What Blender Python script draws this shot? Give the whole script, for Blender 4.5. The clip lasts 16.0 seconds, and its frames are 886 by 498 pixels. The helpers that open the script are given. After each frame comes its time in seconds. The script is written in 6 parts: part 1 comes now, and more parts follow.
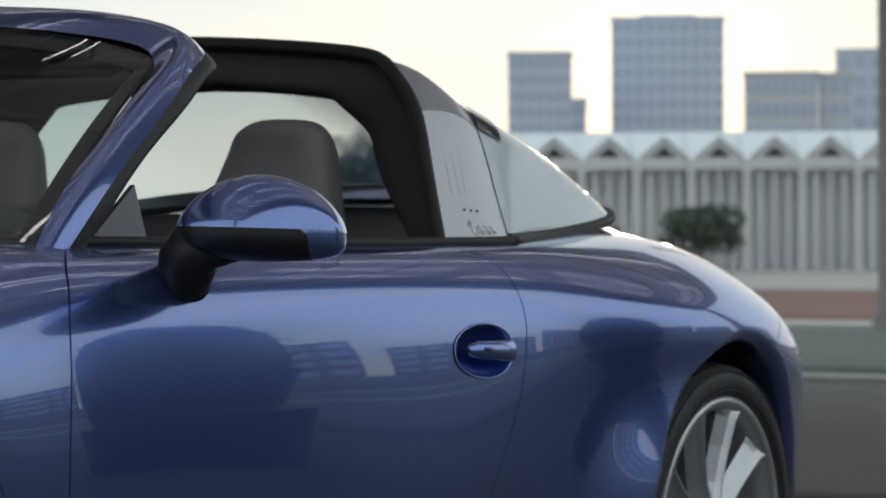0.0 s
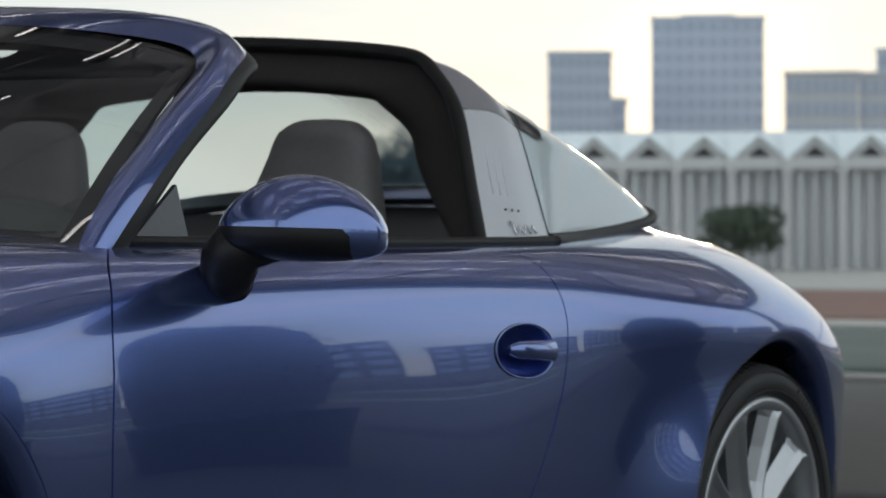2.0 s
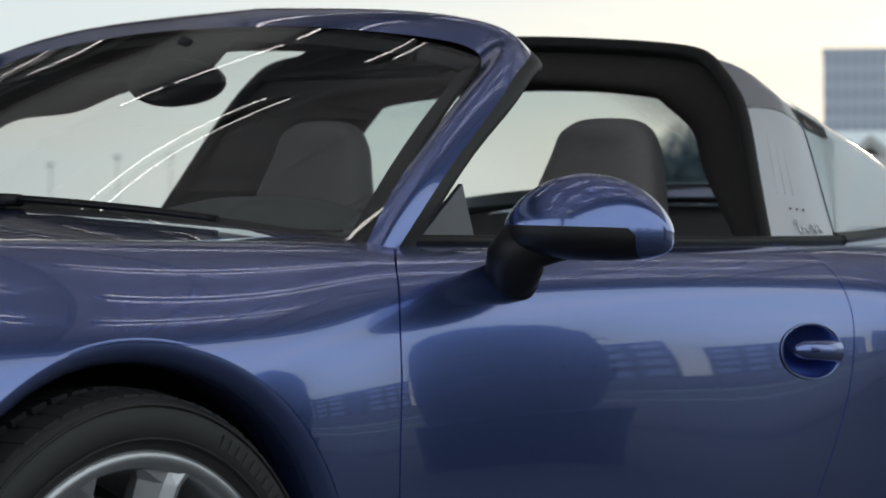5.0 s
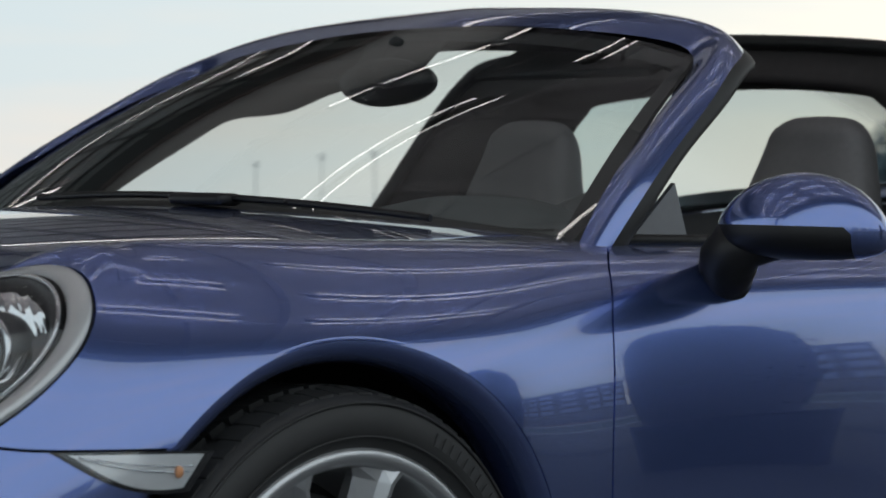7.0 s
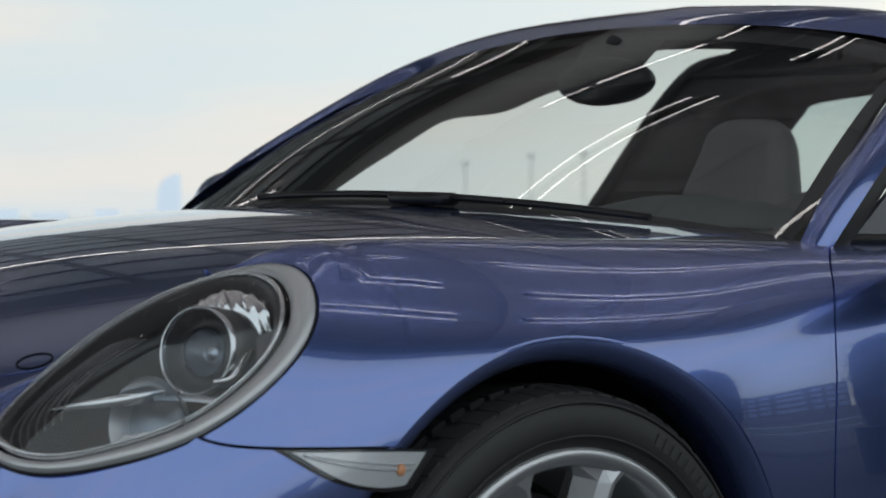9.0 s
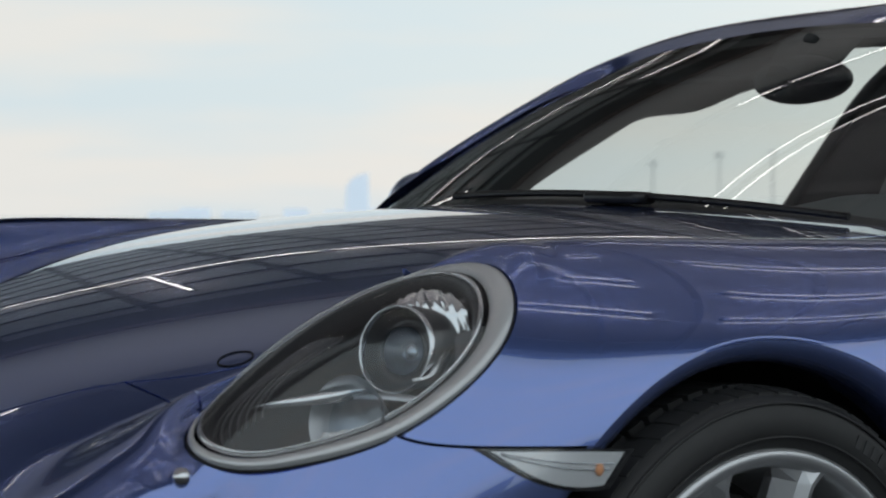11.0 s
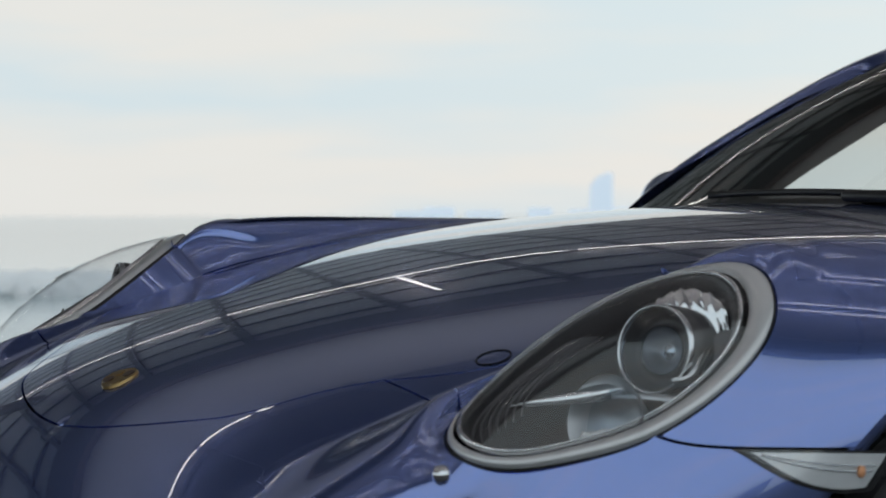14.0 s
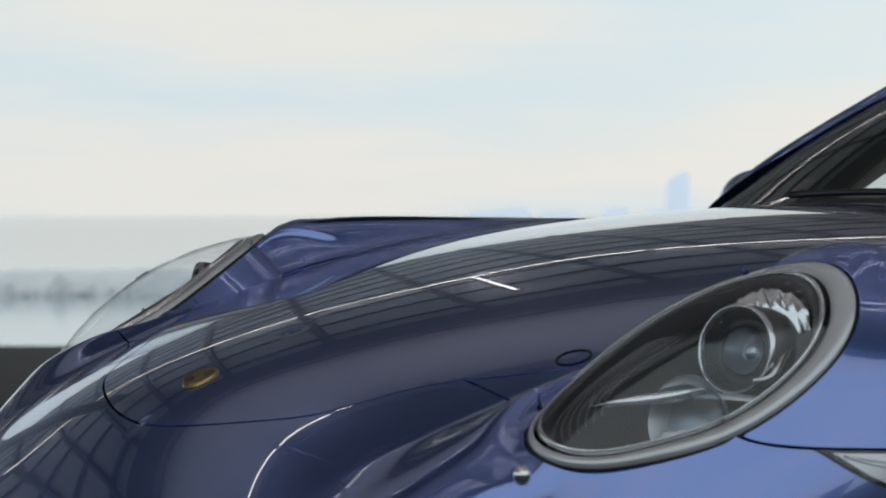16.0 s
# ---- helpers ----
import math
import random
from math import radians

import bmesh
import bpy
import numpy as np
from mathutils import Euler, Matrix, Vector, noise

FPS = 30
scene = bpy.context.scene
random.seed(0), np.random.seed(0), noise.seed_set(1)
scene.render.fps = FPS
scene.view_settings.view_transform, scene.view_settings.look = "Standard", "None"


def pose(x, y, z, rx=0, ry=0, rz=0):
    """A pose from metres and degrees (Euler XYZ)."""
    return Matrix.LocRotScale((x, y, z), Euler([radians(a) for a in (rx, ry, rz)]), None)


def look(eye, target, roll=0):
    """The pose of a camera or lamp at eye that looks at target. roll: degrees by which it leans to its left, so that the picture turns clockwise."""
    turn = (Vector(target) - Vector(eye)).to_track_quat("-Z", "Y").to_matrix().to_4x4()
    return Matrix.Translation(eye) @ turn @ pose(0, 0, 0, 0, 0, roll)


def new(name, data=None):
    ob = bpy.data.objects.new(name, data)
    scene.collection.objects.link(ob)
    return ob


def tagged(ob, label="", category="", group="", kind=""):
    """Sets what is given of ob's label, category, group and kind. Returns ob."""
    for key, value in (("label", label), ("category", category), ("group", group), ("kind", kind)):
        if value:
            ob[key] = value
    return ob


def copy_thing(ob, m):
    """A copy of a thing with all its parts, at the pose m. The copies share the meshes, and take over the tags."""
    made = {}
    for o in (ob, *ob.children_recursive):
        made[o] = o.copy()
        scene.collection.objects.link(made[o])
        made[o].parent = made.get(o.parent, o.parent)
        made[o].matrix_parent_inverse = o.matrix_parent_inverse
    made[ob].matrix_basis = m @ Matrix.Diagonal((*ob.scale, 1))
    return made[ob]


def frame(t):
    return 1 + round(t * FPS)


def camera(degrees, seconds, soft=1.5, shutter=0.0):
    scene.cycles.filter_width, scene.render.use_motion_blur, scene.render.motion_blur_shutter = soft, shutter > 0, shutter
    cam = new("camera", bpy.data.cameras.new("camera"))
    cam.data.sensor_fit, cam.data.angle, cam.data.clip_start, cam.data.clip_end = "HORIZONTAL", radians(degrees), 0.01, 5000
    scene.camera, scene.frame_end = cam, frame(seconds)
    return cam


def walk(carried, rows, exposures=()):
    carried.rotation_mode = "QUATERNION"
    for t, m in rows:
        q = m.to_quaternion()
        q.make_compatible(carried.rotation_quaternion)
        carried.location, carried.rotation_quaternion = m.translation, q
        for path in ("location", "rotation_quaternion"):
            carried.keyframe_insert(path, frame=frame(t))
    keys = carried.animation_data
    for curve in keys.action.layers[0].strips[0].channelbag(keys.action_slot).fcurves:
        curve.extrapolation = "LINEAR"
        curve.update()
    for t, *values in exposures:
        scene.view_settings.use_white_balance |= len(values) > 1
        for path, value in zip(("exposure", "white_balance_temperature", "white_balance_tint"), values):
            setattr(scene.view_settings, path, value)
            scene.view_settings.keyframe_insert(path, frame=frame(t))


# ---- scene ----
# camera: a long lens on a pan head; the lens stands a little ahead of the pan axis
cam = camera(20.03, 16.0, soft=1.7)
cam.data.dof.use_dof, cam.data.dof.focus_distance, cam.data.dof.aperture_fstop = True, 3.5, 8.5
AXIS, REACH, PITCH, ROLL = Vector((-2.2268, -3.1457, 0.8865)), 0.1718, -0.8165, -0.1983
PAN = [
    (0.0, -58.302),
    (0.5, -58.245),
    (1.0, -58.190),
    (1.5, -57.938),
    (2.0, -57.397),
    (2.5, -56.578),
    (3.0, -55.579),
    (3.5, -54.573),
    (4.0, -53.422),
    (6.5, -47.774),
    (7.0, -46.555),
    (7.5, -45.434),
    (8.0, -44.184),
    (8.5, -43.000),
    (9.0, -41.787),
    (11.5, -36.503),
    (12.0, -35.466),
    (12.5, -34.430),
    (13.0, -33.501),
    (13.5, -32.707),
    (14.0, -31.949),
    (14.5, -31.303),
    (15.0, -30.722),
    (15.5, -30.376),
    (16.0, -30.220),
]


def pan_pose(yaw):
    flat = Vector((-math.sin(radians(yaw)), math.cos(radians(yaw)), 0))
    eye = AXIS + REACH * flat
    return look(eye, eye + flat * math.cos(radians(PITCH)) + Vector((0, 0, math.sin(radians(PITCH)))), ROLL)


walk(cam, [(t, pan_pose(yaw)) for t, yaw in PAN])

# ---- sky, sun ----
SUN_WAY = Vector((0.894, 0.447, 0.058)).normalized()
world = bpy.data.worlds.new("sky")
scene.world = world
world.use_nodes = True
wn, wl = world.node_tree.nodes, world.node_tree.links
wn.clear()
w_out, w_bg, w_sky = wn.new("ShaderNodeOutputWorld"), wn.new("ShaderNodeBackground"), wn.new("ShaderNodeTexSky")
w_sky.sky_type, w_sky.sun_disc = "NISHITA", False
w_sky.sun_elevation, w_sky.sun_rotation = radians(6.0), math.atan2(SUN_WAY.x, SUN_WAY.y)
w_sky.air_density, w_sky.dust_density, w_sky.ozone_density = 1.0, 1.5, 2.0
w_bg.inputs["Strength"].default_value = 0.115
w_co, w_map, w_noise = wn.new("ShaderNodeTexCoord"), wn.new("ShaderNodeMapping"), wn.new("ShaderNodeTexNoise")
w_map.inputs["Scale"].default_value = (1.6, 1.6, 11.0)
w_noise.inputs["Scale"].default_value, w_noise.inputs["Detail"].default_value = 2.2, 5.0
w_ramp, w_mix = wn.new("ShaderNodeValToRGB"), wn.new("ShaderNodeMix")
w_ramp.color_ramp.elements[0].position, w_ramp.color_ramp.elements[1].position = 0.40, 0.68
w_ramp.color_ramp.elements[0].color, w_ramp.color_ramp.elements[1].color = (0.89, 0.89, 0.89, 1), (0.972, 0.972, 0.972, 1)
w_mix.data_type = "RGBA"
w_cloud = wn.new("ShaderNodeMix")
w_cloud.data_type = "RGBA"
w_cloud.inputs["A"].default_value, w_cloud.inputs["B"].default_value = (5.8, 6.9, 7.5, 1), (7.05, 7.05, 6.8, 1)
wl.new(w_co.outputs["Generated"], w_map.inputs["Vector"])
wl.new(w_map.outputs["Vector"], w_noise.inputs["Vector"])
wl.new(w_noise.outputs["Fac"], w_ramp.inputs["Fac"])
w_tone = wn.new("ShaderNodeMapRange")
w_tone.inputs["From Min"].default_value, w_tone.inputs["From Max"].default_value = 0.46, 0.64
wl.new(w_noise.outputs["Fac"], w_tone.inputs["Value"])
wl.new(w_tone.outputs["Result"], w_cloud.inputs["Factor"])
wl.new(w_ramp.outputs["Color"], w_mix.inputs["Factor"])
wl.new(w_sky.outputs["Color"], w_mix.inputs["A"])
wl.new(w_cloud.outputs["Result"], w_mix.inputs["B"])
# the sun's glow in the haze
w_dot, w_core, w_halo, w_sum, w_glow = (wn.new(n) for n in ("ShaderNodeVectorMath", "ShaderNodeMath", "ShaderNodeMath", "ShaderNodeMath", "ShaderNodeMix"))
w_dot.operation, w_core.operation, w_halo.operation, w_sum.operation = "DOT_PRODUCT", "POWER", "POWER", "MULTIPLY_ADD"
w_dot.inputs[1].default_value = SUN_WAY
w_core.inputs[1].default_value, w_halo.inputs[1].default_value, w_sum.inputs[1].default_value = 1600, 420, 0.09
wl.new(w_co.outputs["Generated"], w_dot.inputs[0])
w_pos = wn.new("ShaderNodeMath")
w_pos.operation = "MAXIMUM"
w_pos.inputs[1].default_value = 0.0
wl.new(w_dot.outputs["Value"], w_pos.inputs[0])
wl.new(w_pos.outputs[0], w_core.inputs[0])
wl.new(w_pos.outputs[0], w_halo.inputs[0])
wl.new(w_halo.outputs[0], w_sum.inputs[0])
wl.new(w_core.outputs[0], w_sum.inputs[2])
w_glow.data_type, w_glow.blend_type, w_glow.clamp_factor = "RGBA", "ADD", False
w_glow.inputs["B"].default_value = (5.0, 3.7, 1.8, 1)
wl.new(w_sum.outputs[0], w_glow.inputs["Factor"])
wl.new(w_mix.outputs["Result"], w_glow.inputs["A"])
wl.new(w_glow.outputs["Result"], w_bg.inputs["Color"])
wl.new(w_bg.outputs["Background"], w_out.inputs["Surface"])

sun = new("sun", bpy.data.lights.new("sun", "SUN"))
sun.data.energy, sun.data.angle, sun.data.color = 1.0, radians(3.0), (1.0, 0.86, 0.66)
sun.matrix_world = look(SUN_WAY * 50, (0, 0, 0))
scene.view_settings.exposure = 0.0

# area lamps added under the canopy light its underside in place of the tubes
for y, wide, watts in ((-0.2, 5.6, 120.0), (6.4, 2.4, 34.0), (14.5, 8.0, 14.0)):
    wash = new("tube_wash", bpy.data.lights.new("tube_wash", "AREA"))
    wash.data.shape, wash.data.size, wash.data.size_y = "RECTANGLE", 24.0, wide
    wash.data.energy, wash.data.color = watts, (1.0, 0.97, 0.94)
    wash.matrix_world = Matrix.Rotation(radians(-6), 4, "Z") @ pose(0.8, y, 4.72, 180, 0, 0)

# ---- materials ----
def material(name, color, rough=0.5, metal=0.0, spread=0.0, scale=40.0, bump=0.0, bump_scale=200.0, coat=0.0, **more):
    """A principled surface whose colour wanders at two scales, with fine relief."""
    mat = bpy.data.materials.new(name)
    mat.use_nodes = True
    nodes, links = mat.node_tree.nodes, mat.node_tree.links
    bsdf = nodes["Principled BSDF"]
    bsdf.inputs["Base Color"].default_value = (*color, 1)
    bsdf.inputs["Roughness"].default_value, bsdf.inputs["Metallic"].default_value = rough, metal
    bsdf.inputs["Coat Weight"].default_value, bsdf.inputs["Coat Roughness"].default_value = coat, 0.015
    for key, value in more.items():
        bsdf.inputs[key].default_value = value
    coord = nodes.new("ShaderNodeTexCoord")
    if spread:
        fine, wide, both, shade = (nodes.new(n) for n in ("ShaderNodeTexNoise", "ShaderNodeTexNoise", "ShaderNodeMath", "ShaderNodeMix"))
        fine.inputs["Scale"].default_value, wide.inputs["Scale"].default_value = scale, scale / 13
        fine.inputs["Detail"].default_value = 6
        both.operation, shade.data_type = "MULTIPLY", "RGBA"
        shade.inputs["A"].default_value = (*[c * (1 - spread) for c in color], 1)
        shade.inputs["B"].default_value = (*[min(1, c * (1 + spread * 2.2)) for c in color], 1)
        for node in (fine, wide):
            links.new(coord.outputs["Object"], node.inputs["Vector"])
        links.new(fine.outputs["Fac"], both.inputs[0])
        links.new(wide.outputs["Fac"], both.inputs[1])
        links.new(both.outputs[0], shade.inputs["Factor"])
        links.new(shade.outputs["Result"], bsdf.inputs["Base Color"])
    if bump:
        grain, relief = nodes.new("ShaderNodeTexNoise"), nodes.new("ShaderNodeBump")
        grain.inputs["Scale"].default_value, grain.inputs["Detail"].default_value = bump_scale, 4
        relief.inputs["Strength"].default_value, relief.inputs["Distance"].default_value = bump, 0.002
        links.new(coord.outputs["Object"], grain.inputs["Vector"])
        links.new(grain.outputs["Fac"], relief.inputs["Height"])
        links.new(relief.outputs["Normal"], bsdf.inputs["Normal"])
    return mat


def glass(name, tint, rough=0.0, ior=1.5, gloss=1.9):
    """A thin pane: it lets light straight through and mirrors by its angle."""
    mat = bpy.data.materials.new(name)
    mat.use_nodes = True
    nodes, links = mat.node_tree.nodes, mat.node_tree.links
    nodes.clear()
    out, mix, clear, shine, facing, fifth, share = (nodes.new(n) for n in ("ShaderNodeOutputMaterial", "ShaderNodeMixShader", "ShaderNodeBsdfTransparent", "ShaderNodeBsdfGlossy", "ShaderNodeLayerWeight", "ShaderNodeMath", "ShaderNodeMath"))
    clear.inputs["Color"].default_value = (*tint, 1)
    shine.inputs["Roughness"].default_value = rough
    least = ((ior - 1) / (ior + 1)) ** 2 * gloss
    facing.inputs["Blend"].default_value = 0.5
    fifth.operation, share.operation = "POWER", "MULTIPLY_ADD"
    fifth.inputs[1].default_value = 5.0
    share.inputs[1].default_value, share.inputs[2].default_value = 1 - least, least
    links.new(facing.outputs["Facing"], fifth.inputs[0])
    links.new(fifth.outputs[0], share.inputs[0])
    links.new(share.outputs[0], mix.inputs["Fac"])
    links.new(clear.outputs["BSDF"], mix.inputs[1])
    links.new(shine.outputs["BSDF"], mix.inputs[2])
    links.new(mix.outputs["Shader"], out.inputs["Surface"])
    return mat


def lamp_material(name, color, strength):
    return material(name, color, 0.5, **{"Emission Color": (*color, 1), "Emission Strength": strength})


PAINT = material("blue_metallic_paint", (0.142, 0.218, 0.565), 0.20, 0.86, coat=1.0, spread=0.04, scale=900, **{"Coat IOR": 2.0})
GLOSS_BLACK = material("gloss_black", (0.012, 0.012, 0.014), 0.12, coat=0.5)
BLACK_PLASTIC = material("black_plastic", (0.016, 0.016, 0.018), 0.42, spread=0.2, scale=60, bump=0.05, bump_scale=900)
RUBBER = material("tyre_rubber", (0.036, 0.036, 0.037), 0.55, spread=0.25, scale=30, bump=0.12, bump_scale=400)
SEAL = material("rubber_seal", (0.012, 0.012, 0.012), 0.5, spread=0.15, scale=50)
GAP = material("shut_gap", (0.004, 0.004, 0.005), 0.8)
SILVER = material("satin_silver_paint", (0.88, 0.90, 0.94), 0.36, 0.15, spread=0.03, scale=300)
# darker copy of the silver, for the dark surroundings the hoop's top reflects
SILVER_DARKENED = material("grey_roof_skin", (0.42, 0.43, 0.47), 0.35, 0.4, coat=0.3, spread=0.1, scale=200)
RIM = material("silver_wheel_paint", (0.68, 0.69, 0.71), 0.32, 0.85, spread=0.06, scale=60)
CHROME = material("chrome", (0.82, 0.83, 0.85), 0.07, 1.0)
LEATHER = material("grey_leather", (0.20, 0.19, 0.195), 0.5, spread=0.12, scale=90, bump=0.25, bump_scale=700)
CABIN_BLACK = material("dark_cabin_trim", (0.02, 0.02, 0.022), 0.6, spread=0.2, scale=50, bump=0.15, bump_scale=600)
FABRIC = material("black_headliner_cloth", (0.065, 0.057, 0.057), 0.85, spread=0.2, scale=60, bump=0.2, bump_scale=900)
WINDSCREEN = glass("windscreen_glass", (0.80, 0.86, 0.85), gloss=3.2)
REAR_GLASS = glass("misted_rear_screen", (0.62, 0.74, 0.78))
# a pale scattering film covers the rear screen's left flank
rn, rl = REAR_GLASS.node_tree.nodes, REAR_GLASS.node_tree.links
film, film_mix, film_noise, film_range, film_co = (rn.new(n) for n in ("ShaderNodeBsdfTranslucent", "ShaderNodeMixShader", "ShaderNodeTexNoise", "ShaderNodeMapRange", "ShaderNodeTexCoord"))
film.inputs["Color"].default_value = (0.80, 0.92, 0.94, 1)
film_noise.inputs["Scale"].default_value = 3.0
film_range.inputs["To Min"].default_value, film_range.inputs["To Max"].default_value = 0.88, 0.97
film_sep, film_side, film_part, film_glow, film_sum = (rn.new(n) for n in ("ShaderNodeSeparateXYZ", "ShaderNodeMapRange", "ShaderNodeMath", "ShaderNodeBsdfDiffuse", "ShaderNodeAddShader"))
film_glow.inputs["Color"].default_value = (0.86, 0.95, 0.97, 1)
film.inputs["Color"].default_value = (0.45, 0.46, 0.46, 1)
film_part.operation = "MULTIPLY"
film_side.inputs["From Min"].default_value, film_side.inputs["From Max"].default_value = -0.02, -0.24
rl.new(film_co.outputs["Object"], film_sep.inputs["Vector"])
rl.new(film_sep.outputs["Y"], film_side.inputs["Value"])
rl.new(film_side.outputs["Result"], film_part.inputs[0])
rl.new(film_co.outputs["Object"], film_noise.inputs["Vector"])
rl.new(film_noise.outputs["Fac"], film_range.inputs["Value"])
rl.new(film_range.outputs["Result"], film_part.inputs[1])
rl.new(film_part.outputs[0], film_mix.inputs["Fac"])
rl.new(film.outputs["BSDF"], film_sum.inputs[0])
rl.new(film_glow.outputs["BSDF"], film_sum.inputs[1])
bare = next(n for n in rn if n.type == "BSDF_TRANSPARENT")
shiny = next(n for n in rn if n.type == "MIX_SHADER" and n != film_mix)
rl.new(bare.outputs["BSDF"], film_mix.inputs[1])
rl.new(film_sum.outputs["Shader"], film_mix.inputs[2])
rl.new(film_mix.outputs["Shader"], shiny.inputs[1])
CLEAR = glass("clear_lens", (0.96, 0.97, 0.98), ior=1.36, gloss=2.8)

# ---- helpers for building ----
def part(name, mesh, mats, parent=None, label=""):
    """Links a bmesh or a mesh as one object under a thing or a part."""
    if isinstance(mesh, bmesh.types.BMesh):
        bm, mesh = mesh, bpy.data.meshes.new(name)
        bm.to_mesh(mesh)
        bm.free()
    for m in mats if isinstance(mats, (list, tuple)) else [mats]:
        mesh.materials.append(m)
    ob = new(name, mesh)
    ob.parent = parent
    return tagged(ob, label)


def smooth(mesh):
    mesh.polygons.foreach_set("use_smooth", [True] * len(mesh.polygons))
    return mesh


def shade(bm, on=True):
    for f in bm.faces:
        f.smooth = on
    return bm


def spline(keys):
    """A natural cubic through rows of (x, a, b, ...): a function from x to an array of a, b, ..."""
    k = np.array(keys, float)
    x, v = k[:, 0], k[:, 1:]
    n, h = len(x), np.diff(k[:, 0])
    m, rhs = np.eye(n), np.zeros_like(v)
    for i in range(1, n - 1):
        m[i, i - 1:i + 2] = h[i - 1], 2 * (h[i - 1] + h[i]), h[i]
        rhs[i] = 6 * ((v[i + 1] - v[i]) / h[i] - (v[i] - v[i - 1]) / h[i - 1])
    c = np.linalg.solve(m, rhs)

    def at(q):
        q = np.asarray(q, float)
        i = np.clip(np.searchsorted(x, q) - 1, 0, n - 2)
        t0, t1, d = (x[i + 1] - q)[..., None], (q - x[i])[..., None], h[i][..., None]
        return c[i] * t0**3 / (6 * d) + c[i + 1] * t1**3 / (6 * d) + (v[i] / d - c[i] * d / 6) * t0 + (v[i + 1] / d - c[i + 1] * d / 6) * t1
    return at


def outward(me, centre):
    """Turns a shell's faces away from a point inside it."""
    bm = bmesh.new()
    bm.from_mesh(me)
    bm.normal_update()
    if sum(f.normal.dot(f.calc_center_median() - Vector(centre)) * f.calc_area() for f in bm.faces) < 0:
        bmesh.ops.reverse_faces(bm, faces=bm.faces)
    bm.to_mesh(me)
    bm.free()
    return me


def grid_mesh(name, points, closed_u=False, closed_v=False, flip=False):
    """A smooth mesh over an array of points, rows by columns."""
    p = np.asarray(points, float)
    nu, nv = p.shape[:2]
    u, v = np.meshgrid(np.arange(nu if closed_u else nu - 1), np.arange(nv if closed_v else nv - 1), indexing="ij")
    u, v = u.ravel(), v.ravel()
    u1, v1 = (u + 1) % nu, (v + 1) % nv
    quads = np.stack([u * nv + v, u1 * nv + v, u1 * nv + v1, u * nv + v1], 1)
    if flip:
        quads = quads[:, ::-1]
    me = bpy.data.meshes.new(name)
    me.from_pydata(p.reshape(-1, 3).tolist(), [], quads.tolist())
    return smooth(me)


def tube(bm, path, radius, sides=8, closed=False, flat=1.0):
    """A round bar along a path; flat squeezes it upward."""
    pts = [Vector(p) for p in path]
    rings = []
    for i, p in enumerate(pts):
        a, b = pts[(i - 1) % len(pts)] if closed or i else p, pts[(i + 1) % len(pts)] if closed or i < len(pts) - 1 else p
        way = (b - a).normalized()
        side = way.cross(Vector((0, 0, 1)))
        side = side.normalized() if side.length > 1e-4 else Vector((1, 0, 0))
        up = side.cross(way)
        r = float(radius[i]) if isinstance(radius, (list, tuple)) else radius
        rings.append([bm.verts.new(p + r * (math.cos(2 * math.pi * k / sides) * side + flat * math.sin(2 * math.pi * k / sides) * up)) for k in range(sides)])
    for i in range(len(rings) - (0 if closed else 1)):
        a, b = rings[i], rings[(i + 1) % len(rings)]
        for k in range(sides):
            bm.faces.new((a[k], a[(k + 1) % sides], b[(k + 1) % sides], b[k])).smooth = True
    if not closed:
        bm.faces.new(rings[0])
        bm.faces.new(rings[-1][::-1])
    return bm


def box(bm, x0, y0, z0, x1, y1, z1, bevel=0.0):
    made = bmesh.ops.create_cube(bm, size=1, matrix=Matrix.LocRotScale(((x0 + x1) / 2, (y0 + y1) / 2, (z0 + z1) / 2), None, (abs(x1 - x0), abs(y1 - y0), abs(z1 - z0))))
    if bevel:
        edges = list({e for v in made["verts"] for e in v.link_edges})
        bmesh.ops.bevel(bm, geom=edges, offset=bevel, segments=2, profile=0.5, affect="EDGES")
    return bm


# ---- the car: x runs from the front axle to the tail, z up; half sections run from the sill up over the wing to the middle ----
TILT = Matrix(((0.9995, 0.0, 0.03166, 0), (0.00056, 0.99984, -0.01783, 0), (-0.03165, 0.01784, 0.99934, 0), (0, 0, 0, 1)))
car = tagged(new("car"), "deep blue metallic open-top sports car with a silver roll hoop", "car")
car.matrix_world = TILT



def flowing(keys, ease=0.075):
    """A spline whose small wiggles are ironed out over about ease metres."""
    raw, x0, x1 = spline(keys), keys[0][0], keys[-1][0]
    grid = np.arange(x0 - 0.4, x1 + 0.4, 0.005)
    inside = np.clip(grid, x0, x1)
    v = raw(inside)
    low, high = (raw(x0 + 0.02) - raw(x0)) / 0.02, (raw(x1) - raw(x1 - 0.02)) / 0.02
    v = v + np.minimum(grid - x0, 0)[:, None] * low + np.maximum(grid - x1, 0)[:, None] * high
    bell = np.exp(-0.5 * (np.arange(-60, 61) * 0.005 / ease) ** 2)
    bell /= bell.sum()
    v = np.stack([np.convolve(v[:, k], bell, "same") for k in range(v.shape[1])], 1)
    pick = np.arange(60, len(grid) - 60, 8)
    return spline(np.concatenate([grid[pick, None], v[pick]], 1))


